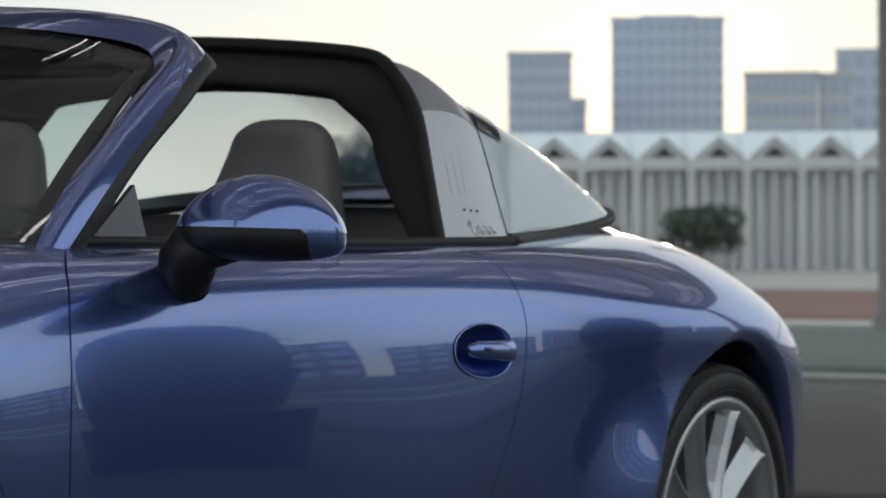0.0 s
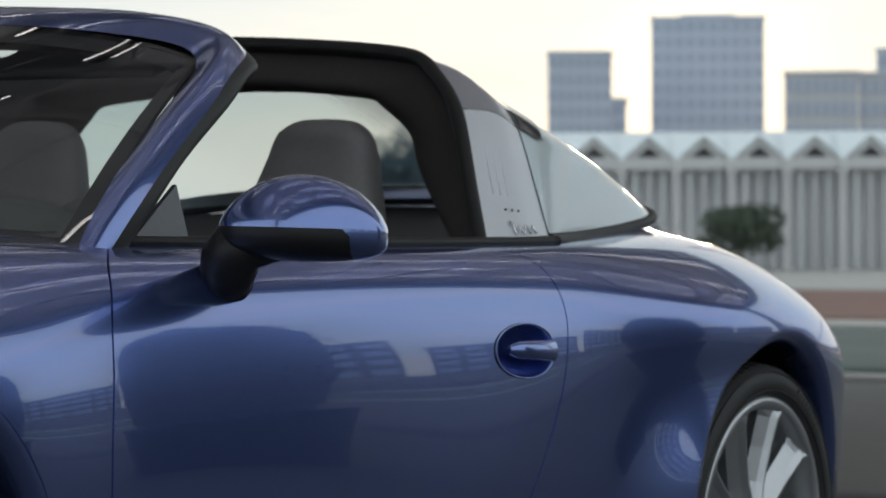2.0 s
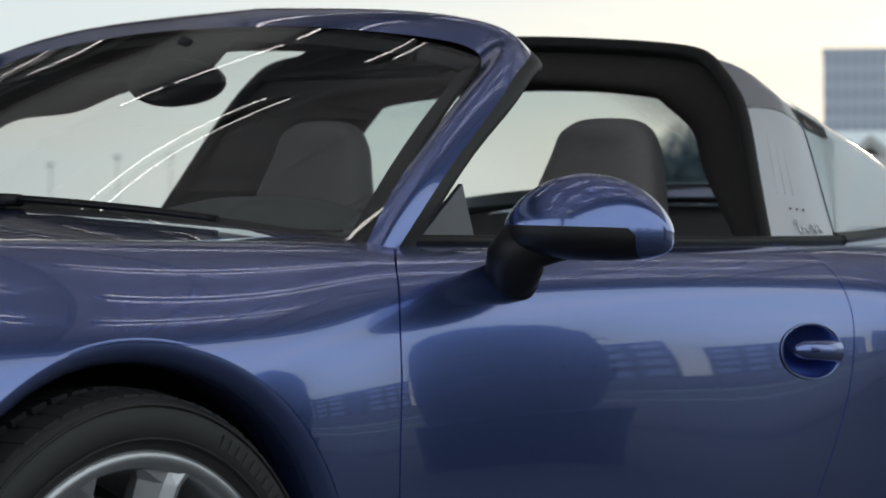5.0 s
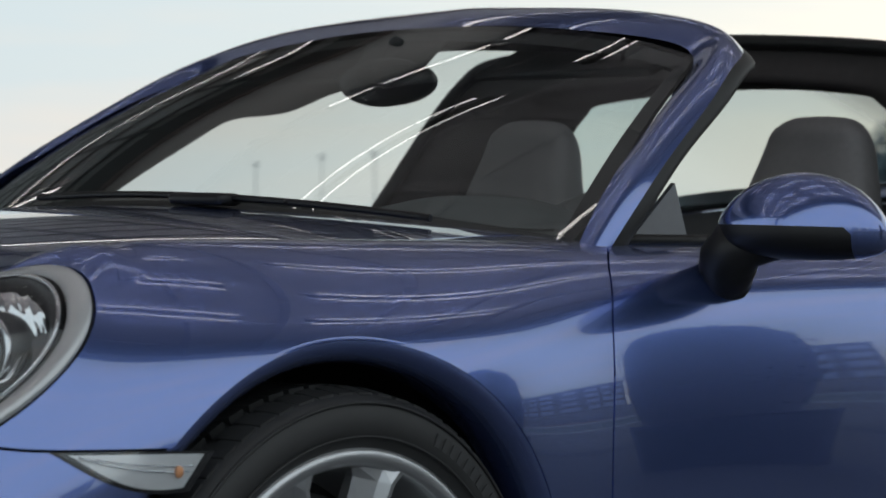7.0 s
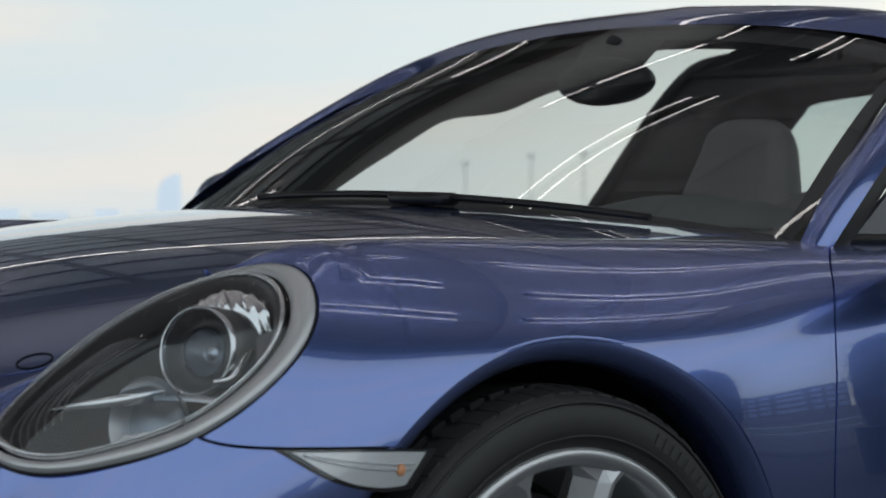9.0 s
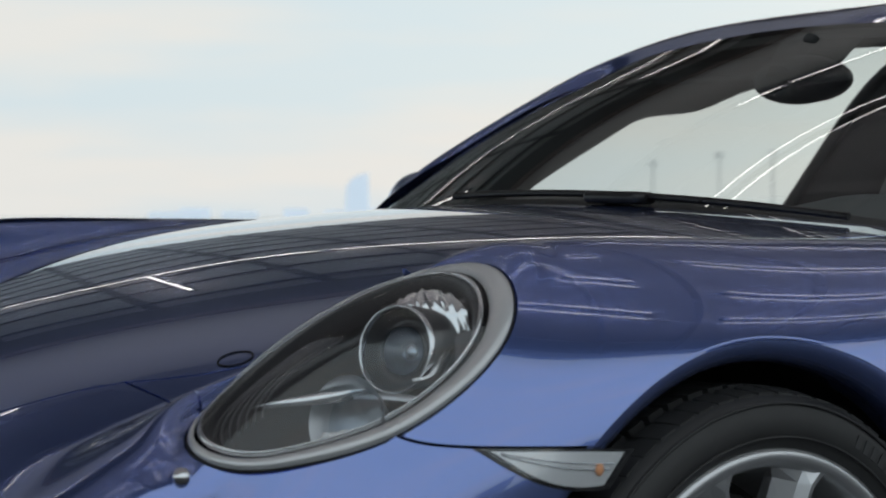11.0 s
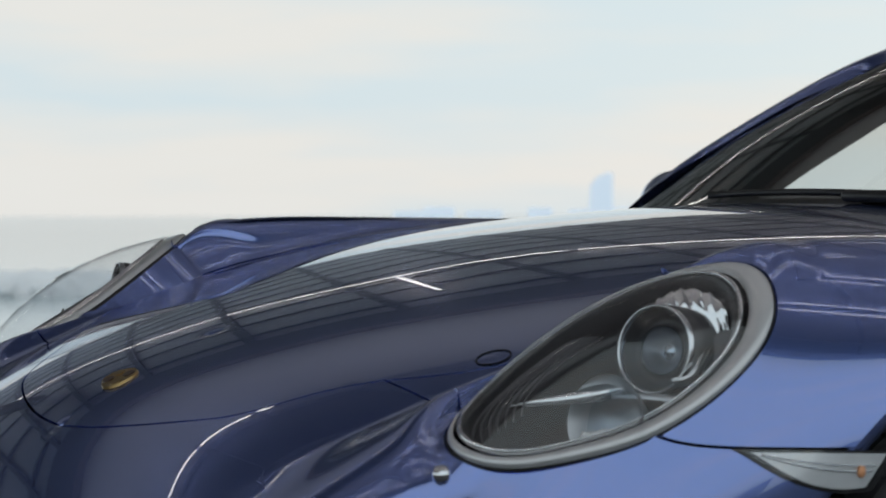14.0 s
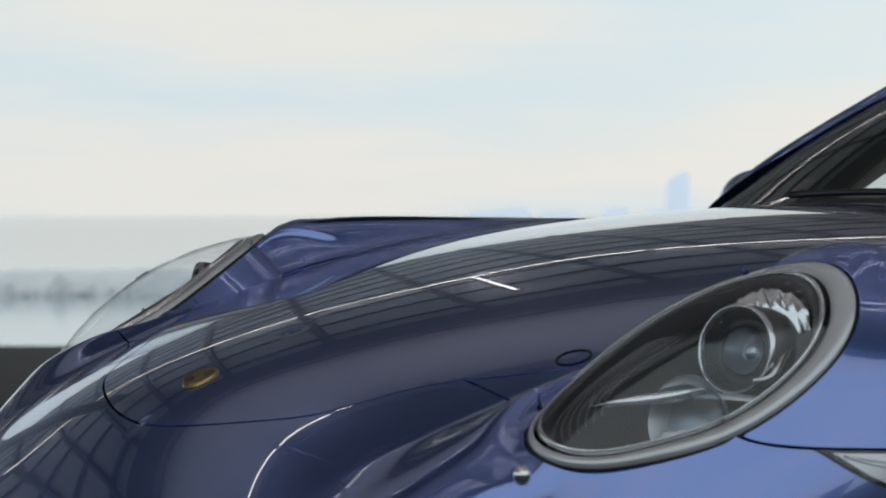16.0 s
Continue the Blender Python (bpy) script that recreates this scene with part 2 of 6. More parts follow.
SILL = flowing([(-1.0, 0.60, 0.16), (-0.7, 0.74, 0.17), (-0.4, 0.82, 0.18), (0, 0.83, 0.18), (1, 0.82, 0.18), (1.75, 0.83, 0.18), (2.05, 0.88, 0.18), (2.6, 0.87, 0.20), (2.82, 0.83, 0.21), (3.0, 0.78, 0.22), (3.45, 0.58, 0.24)])
LOW = flowing([(-1.0, 0.62, 0.22), (-0.8, 0.73, 0.27), (-0.5, 0.82, 0.33), (-0.2, 0.865, 0.37), (0.2, 0.893, 0.37), (0.42, 0.872, 0.36), (0.55, 0.866, 0.36), (1.5, 0.868, 0.36), (1.75, 0.864, 0.365), (1.9, 0.892, 0.38), (2.05, 0.950, 0.40), (2.2, 0.972, 0.41), (2.5, 0.948, 0.42), (2.68, 0.915, 0.42), (2.82, 0.883, 0.41), (3.0, 0.815, 0.40), (3.2, 0.73, 0.39), (3.45, 0.60, 0.38)])
MID = flowing([(-1.0, 0.61, 0.29), (-0.8, 0.735, 0.38), (-0.6, 0.81, 0.47), (-0.4, 0.862, 0.56), (-0.2, 0.89, 0.605), (0, 0.906, 0.615), (0.12, 0.911, 0.60), (0.3, 0.903, 0.575), (0.42, 0.889, 0.565), (0.5, 0.883, 0.563), (0.65, 0.881, 0.563), (1.0, 0.885, 0.565), (1.5, 0.888, 0.583), (1.75, 0.884, 0.605), (1.9, 0.896, 0.63), (2.05, 0.923, 0.648), (2.2, 0.943, 0.658), (2.45, 0.941, 0.665), (2.68, 0.924, 0.64), (2.82, 0.893, 0.61), (3.0, 0.825, 0.57), (3.2, 0.73, 0.53), (3.45, 0.60, 0.5)])
SHOULDER = flowing([(-1.0, 0.57, 0.35), (-0.8, 0.69, 0.47), (-0.6, 0.778, 0.622), (-0.4, 0.820, 0.72), (-0.2, 0.846, 0.76), (0, 0.860, 0.775), (0.15, 0.865, 0.78), (0.3, 0.861, 0.785), (0.42, 0.853, 0.79), (0.6, 0.853, 0.795), (1.0, 0.862, 0.80), (1.5, 0.866, 0.805), (1.75, 0.868, 0.807), (1.9, 0.881, 0.81), (2.05, 0.902, 0.813), (2.2, 0.917, 0.815), (2.5, 0.907, 0.81), (2.68, 0.884, 0.793), (2.82, 0.856, 0.765), (3.0, 0.79, 0.71), (3.2, 0.70, 0.65), (3.45, 0.57, 0.58)])
CROWN = flowing([(-1.0, 0.50, 0.42), (-0.85, 0.60, 0.545), (-0.70, 0.678, 0.668), (-0.60, 0.703, 0.738), (-0.5, 0.704, 0.795), (-0.4, 0.694, 0.836), (-0.25, 0.700, 0.862), (-0.1, 0.713, 0.867), (0.1, 0.724, 0.870), (0.3, 0.737, 0.873), (0.56, 0.752, 0.876), (1.0, 0.766, 0.884), (1.5, 0.766, 0.894), (1.9, 0.748, 0.906), (2.2, 0.725, 0.918), (2.5, 0.705, 0.922), (2.7, 0.68, 0.900), (2.9, 0.64, 0.855), (3.2, 0.56, 0.755), (3.45, 0.46, 0.65)])
VALLEY = flowing([(-1.0, 0.36, 0.440), (-0.87, 0.45, 0.551), (-0.7, 0.54, 0.643), (-0.5, 0.590, 0.724), (-0.3, 0.626, 0.784), (-0.1, 0.643, 0.826), (0.1, 0.655, 0.855), (0.3, 0.664, 0.874), (0.56, 0.668, 0.886), (1.5, 0.63, 0.90), (1.9, 0.61, 0.91), (2.2, 0.57, 0.95), (2.5, 0.52, 0.965), (2.8, 0.48, 0.93), (3.1, 0.45, 0.84), (3.45, 0.36, 0.7)])
CENTRE = flowing([(-1.0, 0, 0.45), (-0.93, 0, 0.545), (-0.85, 0, 0.619), (-0.75, 0, 0.673), (-0.6, 0, 0.732), (-0.4, 0, 0.790), (-0.2, 0, 0.838), (0, 0, 0.873), (0.2, 0, 0.899), (0.4, 0, 0.916), (0.56, 0, 0.924), (1.5, 0, 0.93), (1.9, 0, 0.95), (2.2, 0, 1.0), (2.5, 0, 1.0), (2.8, 0, 0.95), (3.1, 0, 0.86), (3.45, 0, 0.72)])


def BONNET(x):
    """The gentle crown of the hood between its edge and the middle."""
    edge, mid = VALLEY(x), CENTRE(x)
    return np.stack([edge[..., 0] * 0.55, mid[..., 1] - (mid[..., 1] - edge[..., 1]) * 0.315], -1)


def INSIDE(x):
    """The inner flank of the wing: full beside the headlamp, easing out towards the windscreen."""
    top, foot = CROWN(x), VALLEY(x)
    full = (0.5 + 0.5 * np.tanh((-x - 0.25) / 0.17)) * (0.5 + 0.5 * np.tanh((x + 0.86) / 0.08))
    return np.stack([foot[..., 0] + (top[..., 0] - foot[..., 0]) * (0.5 - 0.06 * full), foot[..., 1] + (top[..., 1] - foot[..., 1]) * (0.55 + 0.15 * full)], -1)


LINES = (SILL, LOW, MID, SHOULDER, CROWN, INSIDE, VALLEY, BONNET, CENTRE)
KNOTS = np.array([0.0, 0.19, 0.43, 0.63, 0.79, 0.85, 0.9, 1.0, 1.12])


def skin(x, s):
    """Points of the left half's skin (y given outward) over arrays of x and s."""
    rows = np.stack([line(x) for line in LINES], 0)
    n, h = len(KNOTS), np.diff(KNOTS)
    m, rhs = np.eye(n), np.zeros_like(rows)
    # level at the middle line, free at the sill
    m[n - 1, n - 2:], m[n - 1, n - 1] = (h[-1], 2 * h[-1]), 2 * h[-1]
    slope = np.stack([-(rows[-2, ..., 0] - rows[-1, ..., 0]) / h[-1] * 1.1, np.zeros_like(x)], -1)
    rhs[n - 1] = 6 * (slope - (rows[-1] - rows[-2]) / h[-1])
    for i in range(1, n - 1):
        m[i, i - 1:i + 2] = h[i - 1], 2 * (h[i - 1] + h[i]), h[i]
        rhs[i] = 6 * ((rows[i + 1] - rows[i]) / h[i] - (rows[i] - rows[i - 1]) / h[i - 1])
    c = np.linalg.solve(m, rhs.reshape(n, -1)).reshape(rhs.shape)
    i = np.clip(np.searchsorted(KNOTS, s) - 1, 0, n - 2)
    pick = lambda a, j: np.take_along_axis(a, j[None, ..., None].repeat(2, -1), 0)[0]
    d, t0, t1 = h[i][..., None], (KNOTS[i + 1] - s)[..., None], (s - KNOTS[i])[..., None]
    yz = pick(c, i) * t0**3 / (6 * d) + pick(c, i + 1) * t1**3 / (6 * d) + (pick(rows, i) / d - pick(c, i) * d / 6) * t0 + (pick(rows, i + 1) / d - pick(c, i + 1) * d / 6) * t1
    # the hood is one even arch from the middle to its edge, with a crease there
    q = np.clip((1.12 - s) / 0.22, 0, 1)[..., None]
    edge, mid = VALLEY(x), CENTRE(x)
    arch = np.concatenate([edge[..., :1] * q, mid[..., 1:] - (mid[..., 1:] - edge[..., 1:]) * q**2], -1)
    share = (np.clip((1.0 - x) / 0.3, 0, 1) * (s >= 0.9))[..., None]
    return np.concatenate([x[..., None], yz * (1 - share) + arch * share], -1)


LAMP_C, LAMP_U, LAMP_V, LAMP_N = np.array((-0.522, 0.718, 0.707)), np.array((0.8626, 0.0879, 0.4982)), np.array((0.2012, 0.8440, -0.4972)), np.array((-0.4642, 0.5291, 0.7103))
LAMP_A, LAMP_B = 0.219, 0.113
LAMP_FORM = [0.0522, -0.0254, -0.2361, 0.1776, 0.0164, -0.0048, 0.0243, 0.0747, -0.0604, -0.0344, 0.0316, -0.0503, 0.0024, -0.0068, 0.0022]


def lamp_height(u, v):
    """How far the lamp's gently domed cover stands over the lamp's plane."""
    q, w = u / 0.2, v / 0.2
    return sum(k * q**i * w**j for k, (i, j) in zip(LAMP_FORM, [(i, j) for i in range(5) for j in range(5 - i)]))


def lamp_edge(u, v):
    """The lamp's outline is an egg: its lower outer side is drawn in."""
    a = np.degrees(np.arctan2(v / LAMP_B, u / LAMP_A))
    a = np.where(a < -92, a + 360, a)
    return 1 - 0.145 * np.exp(-((a - 128) / 38) ** 2) + 0.03 * np.exp(-((a - 48) / 25) ** 2)


def drawn_to_lamp(x, s):
    """The skin round a headlamp swells until it lies flush with the lamp's cover; the hood's edge stays."""
    p = skin(x, s)
    d = p - LAMP_C
    u, v, h = d @ LAMP_U, d @ LAMP_V, d @ LAMP_N
    r = np.hypot(u / LAMP_A, v / LAMP_B)
    far = np.clip((r - 1.03) / 0.40, 0, 1)
    edge = np.clip((0.90 - s) / 0.045, 0, 1)
    share = (1 - far * far * (3 - 2 * far)) * (np.abs(h) < 0.17) * np.clip((0.04 - v) / 0.05, 0, 1) * edge * edge * (3 - 2 * edge)
    inner = np.maximum(r / 1.03, 1)
    rise = lamp_height(u / inner, v / inner) - h
    rise = np.where(rise < 0, rise * (1 - far) ** 3, rise)
    return p + (rise * share)[..., None] * LAMP_N


def cut_grid(points, lines):
    """A triangle grid over points whose corners are pulled onto the shut lines: each line is a signed field over the grid.
    Returns corners, triangles and the side (-1, 1) of each triangle for every line."""
    nu, nv = points.shape[:2]
    p = points.reshape(-1, 3).copy()
    idx = np.arange(nu * nv).reshape(nu, nv)
    a, b, c, d = idx[:-1, :-1].ravel(), idx[1:, :-1].ravel(), idx[1:, 1:].ravel(), idx[:-1, 1:].ravel()
    tris = np.concatenate([np.stack([a, b, c], 1), np.stack([a, c, d], 1)])
    edges = np.unique(np.sort(np.concatenate([tris[:, [0, 1]], tris[:, [1, 2]], tris[:, [2, 0]]]), 1), axis=0)
    fields = [f(p) for f in lines]
    held = np.zeros(len(p), bool)
    for k, f in enumerate(lines):
        v = fields[k] = np.where(held & (np.abs(fields[k]) < 1e-9), 0, f(p))
        e = edges[v[edges[:, 0]] * v[edges[:, 1]] < 0]
        if not len(e):
            continue
        share = v[e[:, 0]] / (v[e[:, 0]] - v[e[:, 1]])
        near = np.where(share < 0.5, 0, 1)
        move, to = e[np.arange(len(e)), near], p[e[:, 0]] + share[:, None] * (p[e[:, 1]] - p[e[:, 0]])
        order = np.argsort(-np.abs(share - 0.5))[::-1]
        new_p = p.copy()
        new_p[move[order]] = to[order]
        p = new_p
        held[move] = True
        fields = [g(p) for g in lines]
        fields[k][move] = 0
        for j in range(k):
            fields[j][np.abs(fields[j]) < 2e-4] = 0
    sides = []
    for v in fields:
        v = np.where(np.abs(v) < 2e-4, 0, v)
        total = v[tris].sum(1)
        sides.append(np.where(total >= 0, 1, -1))
    return p, tris, sides


def panel(name, p, tris, parent, mats, label="", gap=0.0018, depth=0.012, lip=(), both=False, mirror=False):
    """One body panel from some of the grid's triangles: its border drawn back by gap and turned inward."""
    used, inv = np.unique(tris, return_inverse=True)
    q, t = p[used].copy(), inv.reshape(-1, 3)
    face = np.cross(q[t[:, 1]] - q[t[:, 0]], q[t[:, 2]] - q[t[:, 0]])
    if (face * (q[t].mean(1) - (q[:, 0].mean(), 0.0, 0.35))).sum() < 0:
        t = t[:, ::-1]
    e = np.concatenate([t[:, [0, 1]], t[:, [1, 2]], t[:, [2, 0]]])
    key = np.sort(e, 1)
    _, first, count = np.unique(key, axis=0, return_index=True, return_counts=True)
    border = e[first[count == 1]]
    if both:
        border = border[~(np.abs(q[border, 1]) < 1e-3).all(1)]
    normal = np.cross(q[t[:, 1]] - q[t[:, 0]], q[t[:, 2]] - q[t[:, 0]])
    vn = np.zeros_like(q)
    for k in range(3):
        np.add.at(vn, t[:, k], normal)
    vn /= np.linalg.norm(vn, axis=1, keepdims=True) + 1e-12
    at_border = np.unique(border)
    along = np.zeros_like(q)
    way = q[border[:, 1]] - q[border[:, 0]]
    np.add.at(along, border[:, 0], way)
    np.add.at(along, border[:, 1], way)
    inward = np.cross(vn, along)
    inward /= np.linalg.norm(inward, axis=1, keepdims=True) + 1e-12
    q[at_border] += inward[at_border] * gap
    if both:
        q[np.abs(q[:, 1]) < 0.004, 1] = 0.0
    ring = {int(v): len(q) + i for i, v in enumerate(at_border)}
    n1 = len(at_border)
    edge = q[at_border]
    steps = lip or ((0.0, 0.0), (0.0022, 0.0006), (depth, 0.0006))
    rings = [edge - vn[at_border] * down - inward[at_border] * out for down, out in steps]
    faces = t.tolist()
    for a, b in border.tolist():
        for k in range(len(steps) - 1):
            faces.append((ring[b] + k * n1, ring[a] + k * n1, ring[a] + (k + 1) * n1, ring[b] + (k + 1) * n1))
    q = np.concatenate([q, *rings])
    if both:
        other = q * [1, -1, 1]
        faces += [tuple(i + len(q) for i in f[::-1]) for f in faces]
        q = np.concatenate([q, other])
    if not mirror:
        q[:, 1] *= -1
    if not mirror:
        faces = [f[::-1] for f in faces]
    me = bpy.data.meshes.new(name)
    me.from_pydata(q.tolist(), [], faces)
    if both:
        bm = bmesh.new()
        bm.from_mesh(me)
        bmesh.ops.remove_doubles(bm, verts=[v for v in bm.verts if abs(v.co.y) < 0.004], dist=0.004)
        bm.to_mesh(me)
        bm.free()
    smooth(me)
    return part(name, me, mats, parent, label)


DOOR_FRONT = spline([(0.1, 0.46), (0.54, 0.458), (0.63, 0.458), (0.71, 0.466), (0.78, 0.482), (0.825, 0.507), (0.866, 0.558), (0.885, 0.61), (0.93, 0.72)])
DOOR_REAR = spline([(0.1, 1.33), (0.30, 1.46), (0.47, 1.562), (0.546, 1.606), (0.642, 1.65), (0.738, 1.672), (0.795, 1.675), (0.839, 1.664), (0.866, 1.645), (0.89, 1.60), (0.92, 1.52)])
HOOD_FRONT = spline([(0, -0.872), (0.07, -0.866), (0.19, -0.840), (0.28, -0.808), (0.343, -0.768), (0.40, -0.70), (0.484, -0.63), (0.545, -0.575), (0.585, -0.52), (0.66, -0.40), (0.8, -0.1)])
HOOD_SIDE = spline([(-0.6, 0.575), (-0.49, 0.592), (-0.38, 0.615), (-0.3, 0.628), (0.0, 0.652), (0.3, 0.665), (0.6, 0.67)])
GLASS_FOOT = spline([(0, 2.73), (0.2, 2.72), (0.42, 2.68), (0.56, 2.58), (0.62, 2.40), (0.655, 2.20), (0.70, 1.96), (0.728, 1.86), (0.75, 1.75)])


def front_gap(p):
    return p[:, 0] - DOOR_FRONT(np.clip(p[:, 2], 0.1, 0.93))[:, 0]


def rear_gap(p):
    return p[:, 0] - DOOR_REAR(np.clip(p[:, 2], 0.1, 0.92))[:, 0]


def arch_front(p):
    return np.where(p[:, 1] > 0.6, np.hypot(p[:, 0] + 0.022, p[:, 2] - 0.362) - 0.387, 1.0)


def arch_rear(p):
    return np.where(p[:, 1] > 0.6, np.hypot(p[:, 0] - 2.44, p[:, 2] - 0.35) - 0.397, 1.0)


def hood_field(p):
    y = np.clip(p[:, 1], 0, 0.8)
    side = HOOD_SIDE(np.clip(p[:, 0], -0.6, 0.6))[:, 0] - y
    front = p[:, 0] - HOOD_FRONT(y)[:, 0]
    return np.minimum(np.minimum(side, front), 0.365 + 0.35 * y**2 - p[:, 0])


def bumper_field(p):
    return np.where(p[:, 1] < 0.67, p[:, 0] + 0.655, np.where(p[:, 0] > -0.03, 1.0, p[:, 2] - 0.6305 - 0.030 * np.exp(-np.maximum(p[:, 0] + 0.545, 0) / 0.026)))


def lamp_field(p):
    d = p - LAMP_C
    u, v = d @ LAMP_U, d @ LAMP_V
    return np.where(np.abs(d @ LAMP_N) < 0.12, np.hypot(u / LAMP_A, v / LAMP_B) / lamp_edge(u, v) - 1, 1.0) * 0.1


def handle_field(p):
    return np.hypot((p[:, 0] - 1.527) / 0.0965, (p[:, 2] - 0.7185) / 0.0455) * 0.05 - 0.05


def glass_foot(p):
    return p[:, 0] - GLASS_FOOT(np.clip(p[:, 1], 0, 0.75))[:, 0]


def rear_bumper(p):
    return p[:, 2] - 0.705 - 0.5 * np.clip(p[:, 0] - 2.58, 0, 1)




def body_side(mirror, step):
    """Front wing, door and rear wing of one side."""
    x, s = np.meshgrid(np.arange(-0.99, 0.70, step), np.linspace(0.06, 1.12, int(1.75 / step)), indexing="ij")
    p, tris, (gap, arch, hood, lamp, bump) = cut_grid(drawn_to_lamp(x, s), [front_gap, arch_front, hood_field, lamp_field, bumper_field])
    mid = p[tris].mean(1)
    skin_on = (gap < 0) & (arch > 0) & (hood < 0) & (lamp > 0) & ((mid[:, 0] < 0.36 + 0.35 * mid[:, 1] ** 2) | (mid[:, 1] > 0.675))
    wing = panel("front_wing", p, tris[skin_on & (bump > 0)], car, PAINT, mirror=mirror)
    nose = (skin_on & (bump < 0), (hood > 0) & (lamp > 0), p, tris)
    x, s = np.meshgrid(np.arange(0.40, 3.46, step), np.linspace(0.06, 0.79, int(1.12 / step)), indexing="ij")
    p, tris, (gap, rear, arch, tail, grip) = cut_grid(skin(x, s), [front_gap, rear_gap, arch_rear, rear_bumper, handle_field])
    mid = p[tris].mean(1)
    door_panel = panel("door", p, tris[(gap > 0) & (rear < 0) & (grip > 0)], car, PAINT, mirror=mirror)
    back = (tail < 0) & (mid[:, 0] > 2.44)
    quarter = panel("rear_wing", p, tris[(rear > 0) & (arch > 0) & ~back], car, PAINT, mirror=mirror)
    panel("rear_bumper_corner", p, tris[(arch > 0) & back], car, PAINT, gap=0.001, mirror=mirror)
    # rolled lips round the wheels
    for name, (cx, cz, r), owner, a0, a1 in (("arch_lip", (-0.022, 0.362, 0.387), wing, -25, 205), ("arch_lip", (2.44, 0.35, 0.397), quarter, -25, 205)):
        rows = []
        for a in np.radians(np.linspace(a0, a1, 90)):
            px, pz = cx + r * math.cos(a), cz + r * math.sin(a)
            y = side_y(px, pz)
            rows.append([(cx + (r - drop) * math.cos(a), (y - back_in) * (1 if mirror else -1), cz + (r - drop) * math.sin(a)) for drop, back_in in ((-0.006, 0.0025), (0.004, 0.001), (0.012, 0.004), (0.021, 0.012), (0.026, 0.024), (0.028, 0.045), (0.028, 0.07))])
        part(name, grid_mesh(name, rows, flip=mirror), PAINT, owner)
    return wing, door_panel, quarter, nose


Z_ROWS = np.linspace(0.17, 0.92, 300)
S_ROWS = np.linspace(0.0, 0.78, 400)
X_ROWS = np.linspace(-0.98, 3.44, 443)
SIDE = np.stack([np.interp(Z_ROWS, q[:, 2], q[:, 1]) for q in skin(*np.meshgrid(X_ROWS, S_ROWS, indexing="ij"))])


def side_y(x, z):
    """How far out the skin stands at one x and height."""
    i, k = np.clip((x + 0.98) / 0.01, 0, 441.99), np.clip((z - 0.17) / (0.75 / 299), 0, 298.99)
    a, b = int(i), int(k)
    u, v = i - a, k - b
    return float((SIDE[a, b] * (1 - v) + SIDE[a, b + 1] * v) * (1 - u) + (SIDE[a + 1, b] * (1 - v) + SIDE[a + 1, b + 1] * v) * u)


def side_normal(x, z):
    e = 0.01
    dx, dz = (side_y(x + e, z) - side_y(x - e, z)) / (2 * e), (side_y(x, z + e) - side_y(x, z - e)) / (2 * e)
    n = Vector((-dx, 1, -dz)).normalized()
    return Vector((n.x, -n.y, n.z))


wing_l, door_l, quarter_l, nose = body_side(False, 0.008)
wing_r, door_r, quarter_r, _ = body_side(True, 0.009)
nose_on, hood_on, nose_p, nose_t = nose
bumper = panel("front_bumper", nose_p, nose_t[nose_on], car, PAINT, both=True)
hood = panel("hood", nose_p, nose_t[hood_on], car, PAINT, both=True)
x, s = np.meshgrid(np.arange(1.90, 3.46, 0.015), np.linspace(0.775, 1.12, 50), indexing="ij")
p, tris, (foot,) = cut_grid(skin(x, s), [glass_foot])
deck = panel("engine_cover", p, tris[foot > 0], car, PAINT, gap=0.0, both=True)
# dark metal behind the shut lines and in the wheel wells
for sign in (-1, 1):
    x, s = np.meshgrid(np.linspace(-0.95, 3.40, 120), np.linspace(0.06, 0.775, 40), indexing="ij")
    pts = skin(x, s)
    hole = np.minimum(np.hypot(pts[..., 0] + 0.022, pts[..., 2] - 0.362) - 0.40, np.hypot(pts[..., 0] - 2.44, pts[..., 2] - 0.35) - 0.41)
    pts[..., 1] = (pts[..., 1] - 0.034) * sign
    me = grid_mesh("inner_shell", pts)
    bm = bmesh.new()
    bm.from_mesh(me)
    flat_hole = hole.ravel()
    bm.verts.ensure_lookup_table()
    gone = [v for i, v in enumerate(bm.verts) if flat_hole[i] < 0 or (np.dot((np.array(v.co) * (1, sign, 1) - LAMP_C), LAMP_U) / 0.235) ** 2 + (np.dot((np.array(v.co) * (1, sign, 1) - LAMP_C), LAMP_V) / 0.15) ** 2 < 1]
    bmesh.ops.delete(bm, geom=gone, context="VERTS")
    part("inner_shell", bm, GAP, car)
    for cx, cz, r in ((-0.022, 0.362, 0.375), (2.44, 0.35, 0.385)):
        rows = [[(cx + r * math.cos(a), sign * y, cz + r * math.sin(a)) for y in (0.50, 0.60, 0.70, 0.80, 0.862)] for a in np.radians(np.linspace(-35, 215, 40))]
        part("wheel_well", grid_mesh("wheel_well", rows), GAP, car)
x, s = np.meshgrid(np.linspace(-0.94, 0.42, 60), np.linspace(0.80, 1.12, 30), indexing="ij")
pts = skin(x, s)
pts[..., 2] -= 0.02
pts[..., 2] -= np.where(pts[..., 1] > 0.54, 0.2, 0.0) * (pts[..., 0] < -0.28)
inner = np.concatenate([pts * [1, -1, 1], pts[:, ::-1]], 1)
part("inner_hood", grid_mesh("inner_hood", inner), GAP, car)


